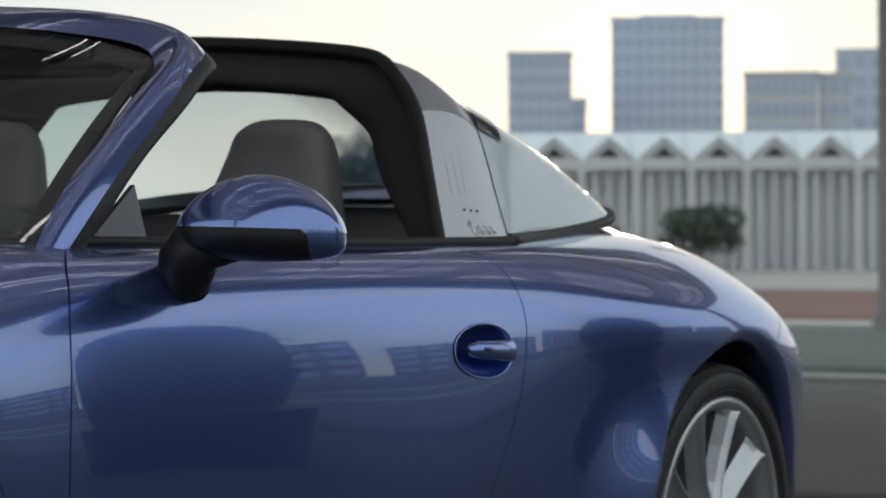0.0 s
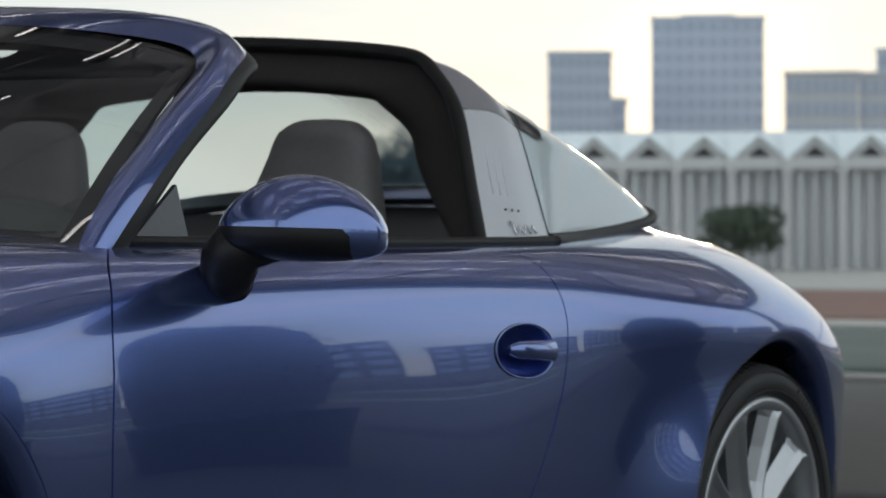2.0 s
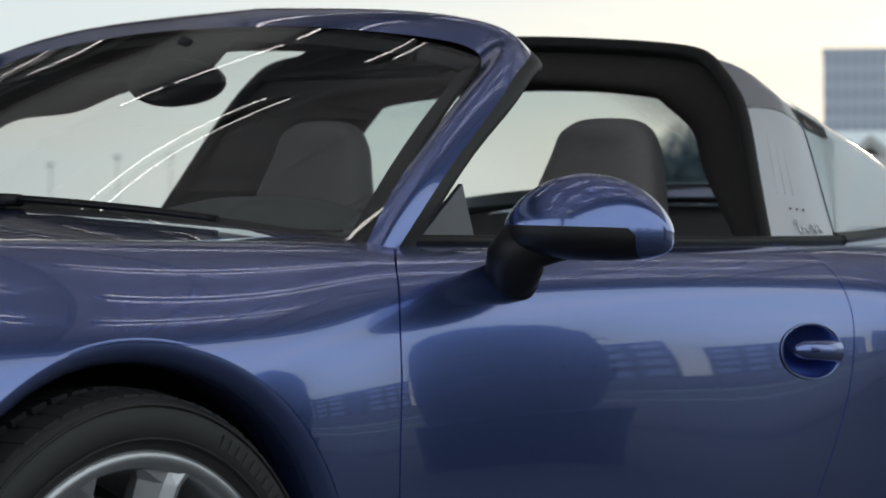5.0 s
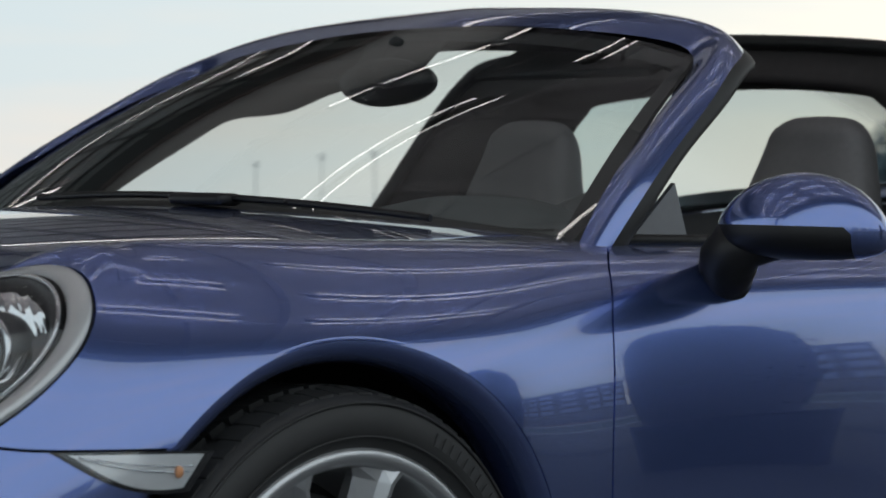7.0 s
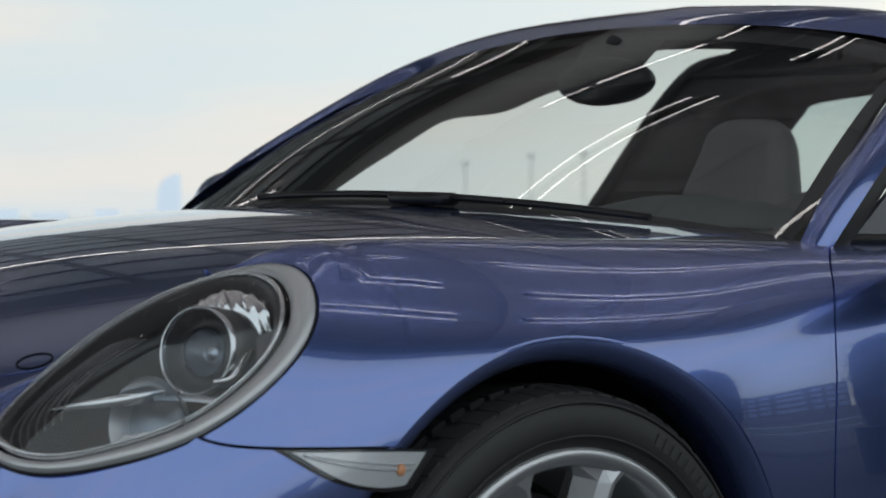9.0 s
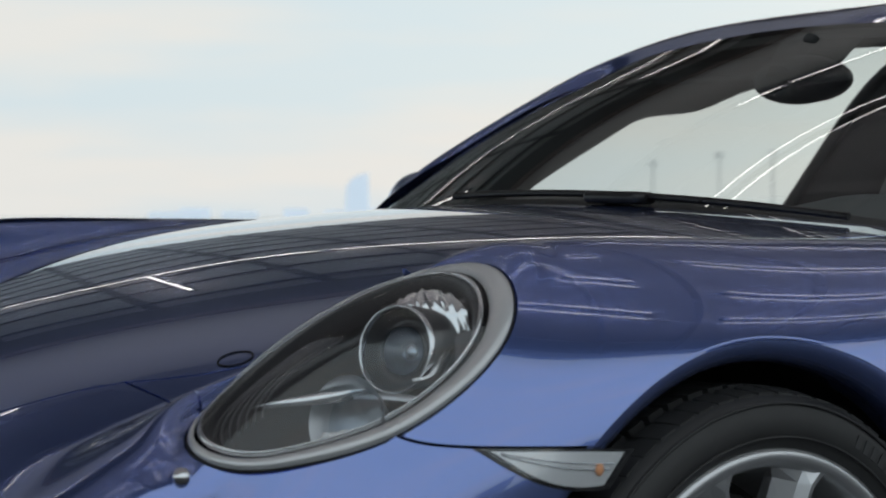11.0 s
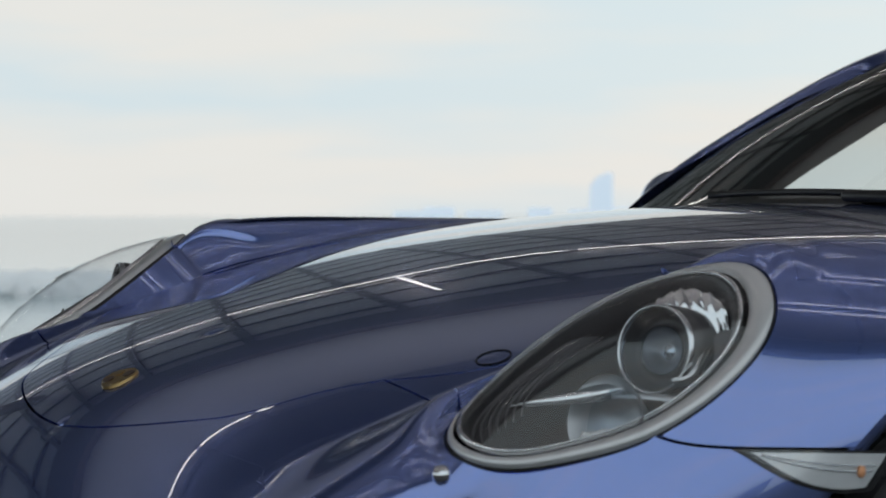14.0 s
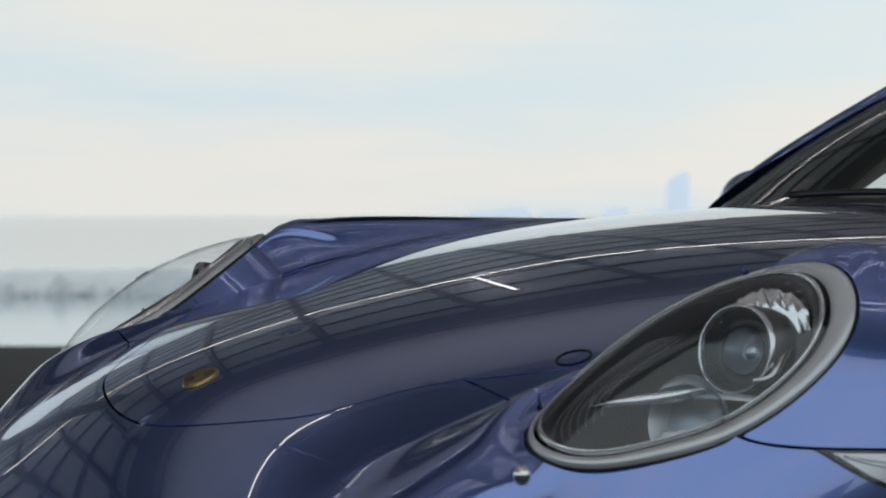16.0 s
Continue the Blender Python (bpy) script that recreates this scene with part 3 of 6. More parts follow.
def mirror_mesh(me, name):
    """The same mesh on the other side of the car."""
    bm = bmesh.new()
    bm.from_mesh(me)
    for v in bm.verts:
        v.co.y *= -1
    bmesh.ops.reverse_faces(bm, faces=bm.faces)
    out = bpy.data.meshes.new(name)
    bm.to_mesh(out)
    bm.free()
    for m in me.materials:
        out.materials.append(m)
    return out


def twin(ob, parent=None):
    """A mirrored part for the right side."""
    other = new(ob.name, mirror_mesh(ob.data, ob.data.name))
    other.parent = parent or ob.parent
    if "label" in ob:
        other["label"] = ob["label"]
    return other


def strip(curves, n=60, m=9, y_sign=-1):
    """A smooth surface through a few curves, each a list of points (x, |y|, z) at even steps."""
    fine = [spline([(k / (len(c) - 1), *q) for k, q in enumerate(c)])(np.linspace(0, 1, n)) for c in curves]
    across = spline([(k / (len(fine) - 1), *np.ravel(q)) for k, q in enumerate(fine)])(np.linspace(0, 1, m))
    pts = across.reshape(m, n, 3).transpose(1, 0, 2).copy()
    pts[..., 1] *= y_sign
    return pts


def whole(pts):
    """Left-half points that end on the middle line, carried on over the right half."""
    return np.concatenate([pts, (pts * [1, -1, 1])[::-1][1:]], 0)


# ---- windscreen and its frame ----
def screen_point(u, v, lift=0.0):
    low = np.array((0.40 + 0.131 * u * u, 0.747 * u, 0.921 - 0.052 * u * u))
    top = np.array((1.006 - 0.022 * u * u, 0.594 * u, 1.241 - 0.058 * u**2 - 0.012 * u**8))
    q = low + (top - low) * v
    bulge = 0.022 * math.sin(math.pi * v) * (1 - 0.25 * u * u)
    return q + np.array((-0.5, 0.25 * u, 0.85)) * (bulge + lift)


screen = part("windscreen", outward(grid_mesh("windscreen", [[screen_point(u, v) for v in np.linspace(0, 1, 24)] for u in np.linspace(-1, 1, 48)]), (1.3, 0, 0.8)), WINDSCREEN, car, "clear raked windscreen")
screen.visible_shadow = False
# black printed border
edge_pts = []
for k in range(160):
    a = k / 160 * 4
    side, q = int(a), a % 1
    uv = [(-1 + 2 * q, 0), (1, q), (1 - 2 * q, 1), (-1, 1 - q)][side]
    edge_pts.append(uv)


def inset(uv, d):
    u, v = uv
    cu, cv = np.clip(u, -1 + d * 0.8, 1 - d * 0.8), np.clip(v, d * 0.9, 1 - d * 1.5)
    return cu, cv


part("black_border", grid_mesh("black_border", [[screen_point(*inset(uv, d), lift=-0.009) for d in (0, 0.03, 0.055)] for uv in edge_pts], closed_u=True), BLACK_PLASTIC, screen, "black printed glass border")

INNER = [(0.531, 0.749, 0.869), (0.612, 0.725, 0.945), (0.720, 0.690, 1.017), (0.853, 0.652, 1.100), (0.950, 0.614, 1.150), (1.005, 0.555, 1.190), (1.012, 0.42, 1.216), (1.008, 0.2, 1.236), (1.006, 0, 1.241)]
RIDGE = [(0.553, 0.764, 0.876), (0.638, 0.744, 0.958), (0.745, 0.713, 1.037), (0.876, 0.679, 1.119), (0.978, 0.642, 1.18), (1.052, 0.574, 1.225), (1.07, 0.42, 1.255), (1.084, 0.2, 1.272), (1.088, 0, 1.28)]
OUTER = [(0.575, 0.772, 0.867), (0.665, 0.757, 0.945), (0.77, 0.73, 1.018), (0.894, 0.699, 1.098), (0.994, 0.664, 1.159), (1.098, 0.59, 1.202), (1.125, 0.42, 1.253), (1.148, 0.2, 1.277), (1.154, 0, 1.285)]
BACK = [(0.622, 0.760, 0.867), (0.708, 0.748, 0.943), (0.816, 0.720, 1.018), (0.946, 0.689, 1.096), (1.045, 0.654, 1.150), (1.138, 0.582, 1.178), (1.160, 0.42, 1.228), (1.170, 0.2, 1.250), (1.172, 0, 1.258)]
UNDER = [(0.616, 0.728, 0.865), (0.702, 0.716, 0.937), (0.807, 0.689, 1.008), (0.928, 0.658, 1.080), (1.018, 0.622, 1.127), (1.110, 0.550, 1.156), (1.135, 0.42, 1.200), (1.140, 0.2, 1.222), (1.142, 0, 1.230)]
footed = lambda curve: [(curve[0][0] - 0.045, curve[0][1] + 0.010, curve[0][2] - 0.045)] + curve
frame_pts = whole(strip([footed(INNER), footed(RIDGE), footed(OUTER)], 76, 13))
screen_frame = part("windscreen_frame", grid_mesh("windscreen_frame", frame_pts, flip=True), PAINT, car)
part("frame_seal", grid_mesh("frame_seal", whole(strip([OUTER, BACK, UNDER], 70, 9)), flip=True), SEAL, screen_frame, "black rubber weather seal")
part("inner_lining", grid_mesh("inner_lining", whole(strip([UNDER, [(0.5 * (a[0] + b[0]) - 0.01, a[1] - 0.03, 0.5 * (a[2] + b[2]) - 0.03) for a, b in zip(INNER, UNDER)], [(a + 0.004, b - 0.012, c - 0.012) for a, b, c in INNER]], 70, 7)), flip=True), FABRIC, screen_frame, "black cloth lining")
# added dark panel inside the far pillar only, down to the dash
reach, drop = (1.0, 0.97, 0.9, 0.78, 0.6, 0.42, 0.3, 0.25, 0.25), (0.5, 0.5, 0.5, 0.6, 0.8, 1.1, 1.3, 1.2, 1.1)
broad = strip([[(a + 0.01, b - 0.02, c - 0.006) for a, b, c in INNER[:8]], *[[(a + dx * reach[k], b - dy * reach[k], c - dz * drop[k]) for k, (a, b, c) in enumerate(UNDER[:8])] for dx, dy, dz in ((0.06, 0.055, 0.03), (0.125, 0.045, 0.04), (0.10, 0.0, 0.0))]], 60, 14, 1)
part("pillar_lining", grid_mesh("pillar_lining", broad), CABIN_BLACK, screen_frame, "broad dark grey panel added inside the far pillar")
bm = bmesh.new()
tube(bm, [(1.150 - 0.02 * (y / 0.45) ** 2, y, 1.272 - 0.034 * (y / 0.45) ** 2) for y in np.linspace(-0.44, 0.44, 40)], 0.007, 8)
part("roof_seal", bm, SEAL, screen_frame, "black rubber roof seal")
# scuttle below the glass
rows = []
for u in np.linspace(-1, 1, 40):
    y = 0.74 * u
    x0 = 0.362 + 0.35 * y * y
    z0 = skin(np.array([x0]), np.array([1.0]))[0, 2]
    low = screen_point(u, 0.04)
    rows.append([(x0, y, 0.918 - 0.072 * u * u - 0.022), (0.5 * (x0 + low[0]), y, low[2] - 0.024), (low[0], low[1], low[2] - 0.012)])
scuttle = part("scuttle", grid_mesh("scuttle", rows), BLACK_PLASTIC, car, "black plastic scuttle")
# wipers at rest
for y0, y1, hub in ((0.30, -0.30, 0.22), (-0.05, -0.55, -0.12)):
    bm = bmesh.new()
    tube(bm, [(0.385 + 0.35 * y * y * 0.55, y, 0.930 - 0.085 * y * y) for y in np.linspace(y0, y1, 14)], 0.0055, 8)
    blade = part("wiper", bm, BLACK_PLASTIC, car, "black wiper arm")
    if hub < 0:
        bm = bmesh.new()
        box(bm, 0.36, hub - 0.07, 0.915, 0.41, hub + 0.05, 0.934, 0.008)
        part("wiper_hub", shade(bm), BLACK_PLASTIC, blade)

# ---- roll hoop ----
H_FRONT = [(1.610, 0.745, 0.893), (1.662, 0.680, 1.029), (1.704, 0.621, 1.145), (1.720, 0.560, 1.212), (1.734, 0.470, 1.245), (1.737, 0.2, 1.266), (1.737, 0, 1.272)]
H_LIP = [(1.640, 0.690, 0.893), (1.692, 0.610, 1.029), (1.720, 0.555, 1.125), (1.725, 0.500, 1.180), (1.728, 0.430, 1.205), (1.730, 0.2, 1.225), (1.730, 0, 1.230)]
H_IN = [(1.72, 0.62, 0.893), (1.765, 0.505, 1.030), (1.772, 0.475, 1.100), (1.755, 0.425, 1.148), (1.745, 0.380, 1.168), (1.74, 0.2, 1.185), (1.74, 0, 1.192)]
H_DEEP = [(1.93, 0.62, 0.893), (1.94, 0.51, 1.030), (1.945, 0.48, 1.100), (1.94, 0.43, 1.150), (1.94, 0.385, 1.170), (1.94, 0.2, 1.187), (1.94, 0, 1.194)]
H_REAR = [(1.852, 0.735, 0.911), (1.874, 0.688, 1.005), (1.902, 0.628, 1.120), (1.912, 0.575, 1.168), (1.905, 0.46, 1.212), (1.905, 0.2, 1.238), (1.905, 0, 1.245)]
H_OUT = [(0.5 * (a[0] + b[0]), 0.5 * (a[1] + b[1]) + 0.012, 0.5 * (a[2] + b[2]) + (0.0 if k < 2 else 0.012)) for k, (a, b) in enumerate(zip(H_FRONT, H_REAR))]
hoop = tagged(new("roll_hoop"), "satin silver roll hoop with black cloth lining")
hoop.parent = car
outer = strip([H_FRONT, H_OUT, H_REAR], 91, 11)
for sign in (1, -1):
    part("hoop_side_panel", grid_mesh("hoop_side_panel", outer[:30] * [1, sign, 1], flip=sign > 0), SILVER, hoop, "satin silver hoop panel")
top = whole(outer[30:] * [1, 1, 1] - np.array((0, 0, 0.002)))
part("hoop_top", grid_mesh("hoop_top", top, flip=True), SILVER_DARKENED, hoop, "silver hoop top, coloured darker for its reflections")
part("hoop_lining", grid_mesh("hoop_lining", whole(strip([H_FRONT, H_LIP, H_IN, H_DEEP], 91, 16))), FABRIC, hoop, "black cloth hoop lining")
for sign in (-1, 1):
    bm = bmesh.new()
    tube(bm, [q * np.array((1, sign, 1)) for q in strip([H_FRONT, H_OUT], 50, 2, 1)[:46, 0] + np.array((-0.012, 0.0, 0))], 0.014, 8)
    part("hoop_seal", bm, SEAL, hoop, "black rubber window seal")
RIB_WHITE = material("white_rib", (0.95, 0.96, 0.98), 0.4)
# three slots, three dots and a chrome word-shaped badge on each leg
side_f, side_r = spline([(k / 6, *q) for k, q in enumerate(H_FRONT)]), spline([(k / 6, *q) for k, q in enumerate(H_REAR)])


def leg_point(w, across, out=0.0, sign=-1):
    a, b = side_f(w), side_r(w)
    q = a + (b - a) * across
    return Vector((q[0], sign * (q[1] + 0.012 * math.sin(math.pi * across) + out), q[2]))


for sign in (-1, 1):
    for k in range(3):
        bm = bmesh.new()
        tube(bm, [leg_point(w, 0.22 + 0.1 * k + 0.02 * w, 0.0008, sign) for w in np.linspace(0.12, 0.29, 16)], 0.0016, 6)
        part("hoop_slot", bm, RIB_WHITE, hoop, "raised silver louvre rib")
        bm = bmesh.new()
        bmesh.ops.create_uvsphere(bm, u_segments=10, v_segments=6, radius=0.0023, matrix=Matrix.Translation(leg_point(0.085, 0.34 + 0.09 * k, 0.001, sign)))
        part("hoop_dot", shade(bm), GLOSS_BLACK, hoop)
    bm = bmesh.new()
    tube(bm, [leg_point(w, 1.0, 0.0005, sign) for w in np.linspace(0.0, 0.325, 24)] + [leg_point(0.327, a, 0.0005, sign) for a in np.linspace(0.96, 0.04, 12)], 0.0016, 6)
    part("panel_seam", bm, GAP, hoop)
    bm = bmesh.new()
    tube(bm, [leg_point(0.035 + 0.011 * math.sin(k * 1.15) + (0.012 if k < 3 else 0), 0.34 + 0.019 * k, 0.003, sign) for k in range(22)], 0.0022, 6)
    part("model_badge", bm, CHROME, hoop, "small chrome script-like badge")
# the wrap-round rear screen
FOOT = [(1.852, 0.735, 0.911), (2.12, 0.672, 0.924), (2.42, 0.618, 0.952), (2.58, 0.556, 0.976), (2.68, 0.42, 0.992), (2.72, 0.2, 1.0), (2.73, 0, 1.003)]
MIDDLE = [(0.5 * (a[0] + b[0]) + 0.01, 0.5 * (a[1] + b[1]) + 0.010, 0.5 * (a[2] + b[2]) + 0.009) for a, b in zip(H_REAR, FOOT)]
MIDDLE[0] = (1.852, 0.735, 0.9112)
glass_pts = whole(strip([H_REAR, MIDDLE, FOOT], 60, 21))
rear_screen = part("rear_screen", outward(grid_mesh("rear_screen", glass_pts), (2.1, 0, 0.8)), REAR_GLASS, car, "pale tinted wrap-round rear screen")
rear_screen.visible_shadow = False
FRIT = material("grey_printed_border", (0.56, 0.60, 0.64), 0.2, coat=0.5)
half = strip([H_REAR, MIDDLE, FOOT], 60, 41)
rim_pts = np.concatenate([half[:, :5]], 1) - np.array((0, 0, 0.003))
part("printed_border", grid_mesh("printed_border", whole(rim_pts), flip=True), FRIT, rear_screen, "grey printed glass border")
part("dark_band", grid_mesh("dark_band", half[19:31, :7] + np.array((0, -0.004, 0.004)), flip=True), GLOSS_BLACK, rear_screen, "black printed corner of the screen")
low_pts = half[:, -6:] - np.array((0, 0, 0.003))
part("printed_border", grid_mesh("printed_border", whole(low_pts), flip=True), FRIT, rear_screen, "grey printed glass border")
bm = bmesh.new()
tube(bm, [tuple(q) for q in whole(strip([FOOT, FOOT], 60, 2))[:, 0]], 0.011, 8)
part("screen_seal", bm, SEAL, rear_screen, "black rubber screen seal")

# ---- belt line, quarter glass, door linings ----
PLATE = material("dark_grey_plate", (0.10, 0.11, 0.13), 0.35, coat=0.4, spread=0.1, scale=80)
for sign, owner in ((-1, door_l), (1, door_r)):
    belt = [(x, sign * (CROWN(x)[0] - 0.004), CROWN(x)[1] + 0.004) for x in np.linspace(0.60, 1.86, 50)]
    bm = bmesh.new()
    tube(bm, belt, 0.009, 8)
    part("belt_seal", bm, SEAL, owner, "black rubber belt seal")
    # an added chrome bar stands in for the bright reflected line at the belt
    bm = bmesh.new()
    tube(bm, [(x, y - sign * 0.012, z + 0.006) for x, y, z in belt], 0.0035, 6)
    part("belt_trim", bm, CHROME, owner, "thin chrome bar standing for a reflected line")
    rows = [[(x, sign * (CROWN(x)[0] - 0.012), CROWN(x)[1] - 0.002), (x, sign * (CROWN(x)[0] - 0.06), CROWN(x)[1] - 0.004), (x, sign * (CROWN(x)[0] - 0.085), CROWN(x)[1] - 0.04), (x, sign * 0.67, 0.60), (x, sign * 0.67, 0.30)] for x in np.linspace(0.58, 1.72, 30)]
    part("door_lining", grid_mesh("door_lining", rows, flip=sign > 0), CABIN_BLACK, owner, "black door lining")
    bm = bmesh.new()
    corners = [(0.650, 0.748, 0.882), (0.780, 0.750, 0.884), (0.778, 0.724, 0.968)]
    front = [bm.verts.new((a, sign * b, c)) for a, b, c in corners]
    back = [bm.verts.new((a, sign * (b - 0.008), c)) for a, b, c in corners]
    bm.faces.new(front)
    bm.faces.new(back[::-1])
    for k in range(3):
        bm.faces.new((front[k], back[k], back[(k + 1) % 3], front[(k + 1) % 3]))
    bmesh.ops.recalc_face_normals(bm, faces=bm.faces)
    part("mirror_triangle", bm, PLATE, owner, "dark grey corner plate")

# ---- cabin ----
bm = bmesh.new()
box(bm, 0.60, -0.69, 0.22, 2.35, 0.69, 0.25)
part("cabin_floor", bm, CABIN_BLACK, car)
rows = [[(x, y * wide, z) for y in np.linspace(-0.665, 0.665, 12)] for x, z, wide in ((1.80, 0.30, 1), (1.84, 0.70, 1), (1.90, 0.845, 1), (2.0, 0.885, 1), (2.3, 0.925, 0.95), (2.5, 0.955, 0.86), (2.62, 0.972, 0.74), (2.70, 0.985, 0.55))]
part("parcel_shelf", grid_mesh("parcel_shelf", rows, flip=True), CABIN_BLACK, car, "black parcel shelf")
rows = [[(x + 0.16 * (y / 0.68) ** 2 * (1 - k / 6), y, z - 0.03 * (y / 0.68) ** 2) for y in np.linspace(-0.68, 0.68, 30)] for k, (x, z) in enumerate(((0.45, 0.905), (0.60, 0.912), (0.74, 0.905), (0.80, 0.87), (0.82, 0.70), (0.80, 0.30)))]
DASH = material("grey_dash_skin", (0.15, 0.155, 0.16), 0.55, spread=0.15, scale=60, bump=0.2, bump_scale=600)
dash = part("dashboard", grid_mesh("dashboard", rows), DASH, car, "black dashboard")
rows = [[(0.70 + d * 0.17, -0.37 + 0.19 * math.cos(a), 0.895 + h * math.sin(a)) for d, h in ((-0.5, 0.0), (-0.3, 0.036), (0, 0.048), (0.45, 0.05), (0.52, 0.044))] for a in np.linspace(0, math.pi, 26)]
part("instrument_hood", grid_mesh("instrument_hood", rows), DASH, dash)
wheel_m = Matrix.Translation((0.99, -0.37, 0.785)) @ Matrix.Rotation(radians(-66), 4, "Y")
bm = bmesh.new()
tube(bm, [wheel_m @ Vector((0.182 * math.cos(a), 0.182 * math.sin(a), 0)) for a in np.linspace(0, 2 * math.pi, 49)[:-1]], 0.016, 10, closed=True)
steering = part("steering_wheel", bm, LEATHER, car, "grey leather steering wheel")
for a in (0, 180, 270):
    bm = bmesh.new()
    tube(bm, [wheel_m @ Vector((r * math.cos(radians(a + 90)), r * math.sin(radians(a + 90)), -0.01)) for r in (0.04, 0.1, 0.178)], 0.013, 8)
    part("spoke", bm, CABIN_BLACK, steering)
bm = bmesh.new()
bmesh.ops.create_uvsphere(bm, u_segments=20, v_segments=12, radius=1, matrix=wheel_m @ Matrix.Diagonal((0.065, 0.075, 0.03, 1)))
part("hub", shade(bm), CABIN_BLACK, steering)


def seat(y):
    """A seat shell with its head restraint in one piece, and a cushion."""
    base = tagged(new("seat"), "grey leather bucket seat with built-in head restraint")
    base.parent = car
    rows = []
    for z, w, d, x in ((0.40, 0.25, 0.10, 1.50), (0.60, 0.265, 0.105, 1.545), (0.76, 0.25, 0.10, 1.585), (0.84, 0.20, 0.085, 1.608), (0.90, 0.160, 0.074, 1.632), (0.96, 0.140, 0.066, 1.648), (1.02, 0.122, 0.059, 1.662), (1.06, 0.111, 0.052, 1.670), (1.09, 0.098, 0.046, 1.670), (1.108, 0.078, 0.036, 1.674), (1.118, 0.052, 0.024, 1.676), (1.121, 0.008, 0.006, 1.677)):
        rows.append([(x + d * abs(math.sin(a)) ** 0.75 * math.copysign(1, math.sin(a)), y + w * abs(math.cos(a)) ** 0.7 * math.copysign(1, math.cos(a)), z) for a in np.linspace(0, 2 * math.pi, 41)[:-1]])
    fine = spline([(k, *np.ravel(q)) for k, q in enumerate(rows)])(np.linspace(0, 11, 56)).reshape(56, 40, 3)
    part("backrest", grid_mesh("backrest", fine, closed_v=True), LEATHER, base)
    bm = bmesh.new()
    box(bm, 1.0, y - 0.26, 0.36, 1.52, y + 0.26, 0.50, 0.05)
    part("cushion", shade(bm), LEATHER, base)


seat(-0.355)
seat(0.345)
# driving mirror and visors
rv = tagged(new("driving_mirror"), "black frameless driving mirror")
rv.parent = car
rows = [[(0.890 + 0.04 * c + 0.02 * math.cos(a) * (1 - c), 0.018 + 0.118 * r * math.cos(a), 1.140 + 0.042 * r * math.sin(a)) for r, c in ((0.01, 0), (0.7, 0.05), (0.95, 0.25), (1.0, 0.6), (0.93, 1.0), (0.01, 1.0))] for a in np.linspace(0, 2 * math.pi, 41)[:-1]]
part("mirror_shell", grid_mesh("mirror_shell", rows, closed_u=True), BLACK_PLASTIC, rv)
bm = bmesh.new()
tube(bm, [(0.912, 0.018, 1.155), (0.925, 0.015, 1.185), (0.945, 0.012, 1.200)], [0.012, 0.016, 0.026], 12)
part("stem", bm, BLACK_PLASTIC, rv)
rows = [[(x + 0.018 * math.sin(a), 0.012 + w * math.copysign(abs(math.cos(a)) ** 0.7, math.cos(a)), z) for x, w, z in ((0.905, 0.076, 1.146), (0.918, 0.082, 1.165), (0.938, 0.088, 1.188), (0.962, 0.096, 1.212))] for a in np.linspace(0, 2 * math.pi, 33)[:-1]]
part("sensor_housing", grid_mesh("sensor_housing", rows, closed_u=True), BLACK_PLASTIC, rv, "black sensor housing at the glass")
for y in (-0.33, 0.33):
    bm = bmesh.new()
    box(bm, -0.075, -0.19, -0.008, 0.075, 0.19, 0.008, 0.007)
    bmesh.ops.transform(bm, matrix=pose(1.035, y, 1.178, 0, -24, 0), verts=bm.verts)
    part("sun_visor", shade(bm), CABIN_BLACK, car, "dark sun visor")

# ---- door mirrors ----
MIRROR_M = Matrix(((0.42, 0.9075, 0, 0.772), (-0.9075, 0.42, 0, -0.955), (0, 0, 1, 0.905), (0, 0, 0, 1)))


def mirror_shell(grow=0.0):
    """Rings along the mirror's length: a high domed top over a shallow, fuller belly."""
    rows = []
    for t in np.linspace(0.02, math.pi - 0.02, 64):
        w = math.cos(t)
        top, low, deep = (0.081 + grow) * (1 - w * w) ** 0.64, (0.044 + grow) * (1 - w * w) ** 0.22, (0.086 + grow) * (1 - w * w) ** 0.45
        rows.append([])
        for a in np.radians(np.linspace(0, 360, 65)[:-1]):
            c, s_ = math.cos(a), math.sin(a)
            z = top * s_ ** 0.95 if s_ > 0 else -low * abs(s_) ** 0.75
            rows[-1].append((0.004 + (0.121 + grow) * w, deep * math.copysign(abs(c) ** 0.85, c), z - 0.001))
    return np.array(rows)


PARTING = (((0.082, 0, 0), (1, 0, 0)), ((0, 0, 0.003), (0, 0, 1)), ((0.077, 0, -0.002), (0.707, 0, 0.707)))


def mirror_piece(name, lower, mat, grow, label):
    """The part of the shell over or under the parting line, whose outer corner is cut off."""
    bm = bmesh.new()
    bm.from_mesh(grid_mesh(name, mirror_shell(grow), closed_v=True))
    for spot, way in PARTING:
        bmesh.ops.bisect_plane(bm, geom=bm.verts[:] + bm.edges[:] + bm.faces[:], plane_co=spot, plane_no=way)
    for f in list(bm.faces):
        q = f.calc_center_median()
        if all((q - Vector(spot)).dot(Vector(way)) < 0 for spot, way in PARTING) != lower:
            bm.faces.remove(f)
    bmesh.ops.recalc_face_normals(bm, faces=bm.faces)
    bmesh.ops.transform(bm, matrix=MIRROR_M, verts=bm.verts)
    if sum(f.normal.dot(f.calc_center_median() - MIRROR_M.translation) for f in bm.faces) < 0:
        bmesh.ops.reverse_faces(bm, faces=bm.faces)
    return part(name, shade(bm), mat, mirrors, label)


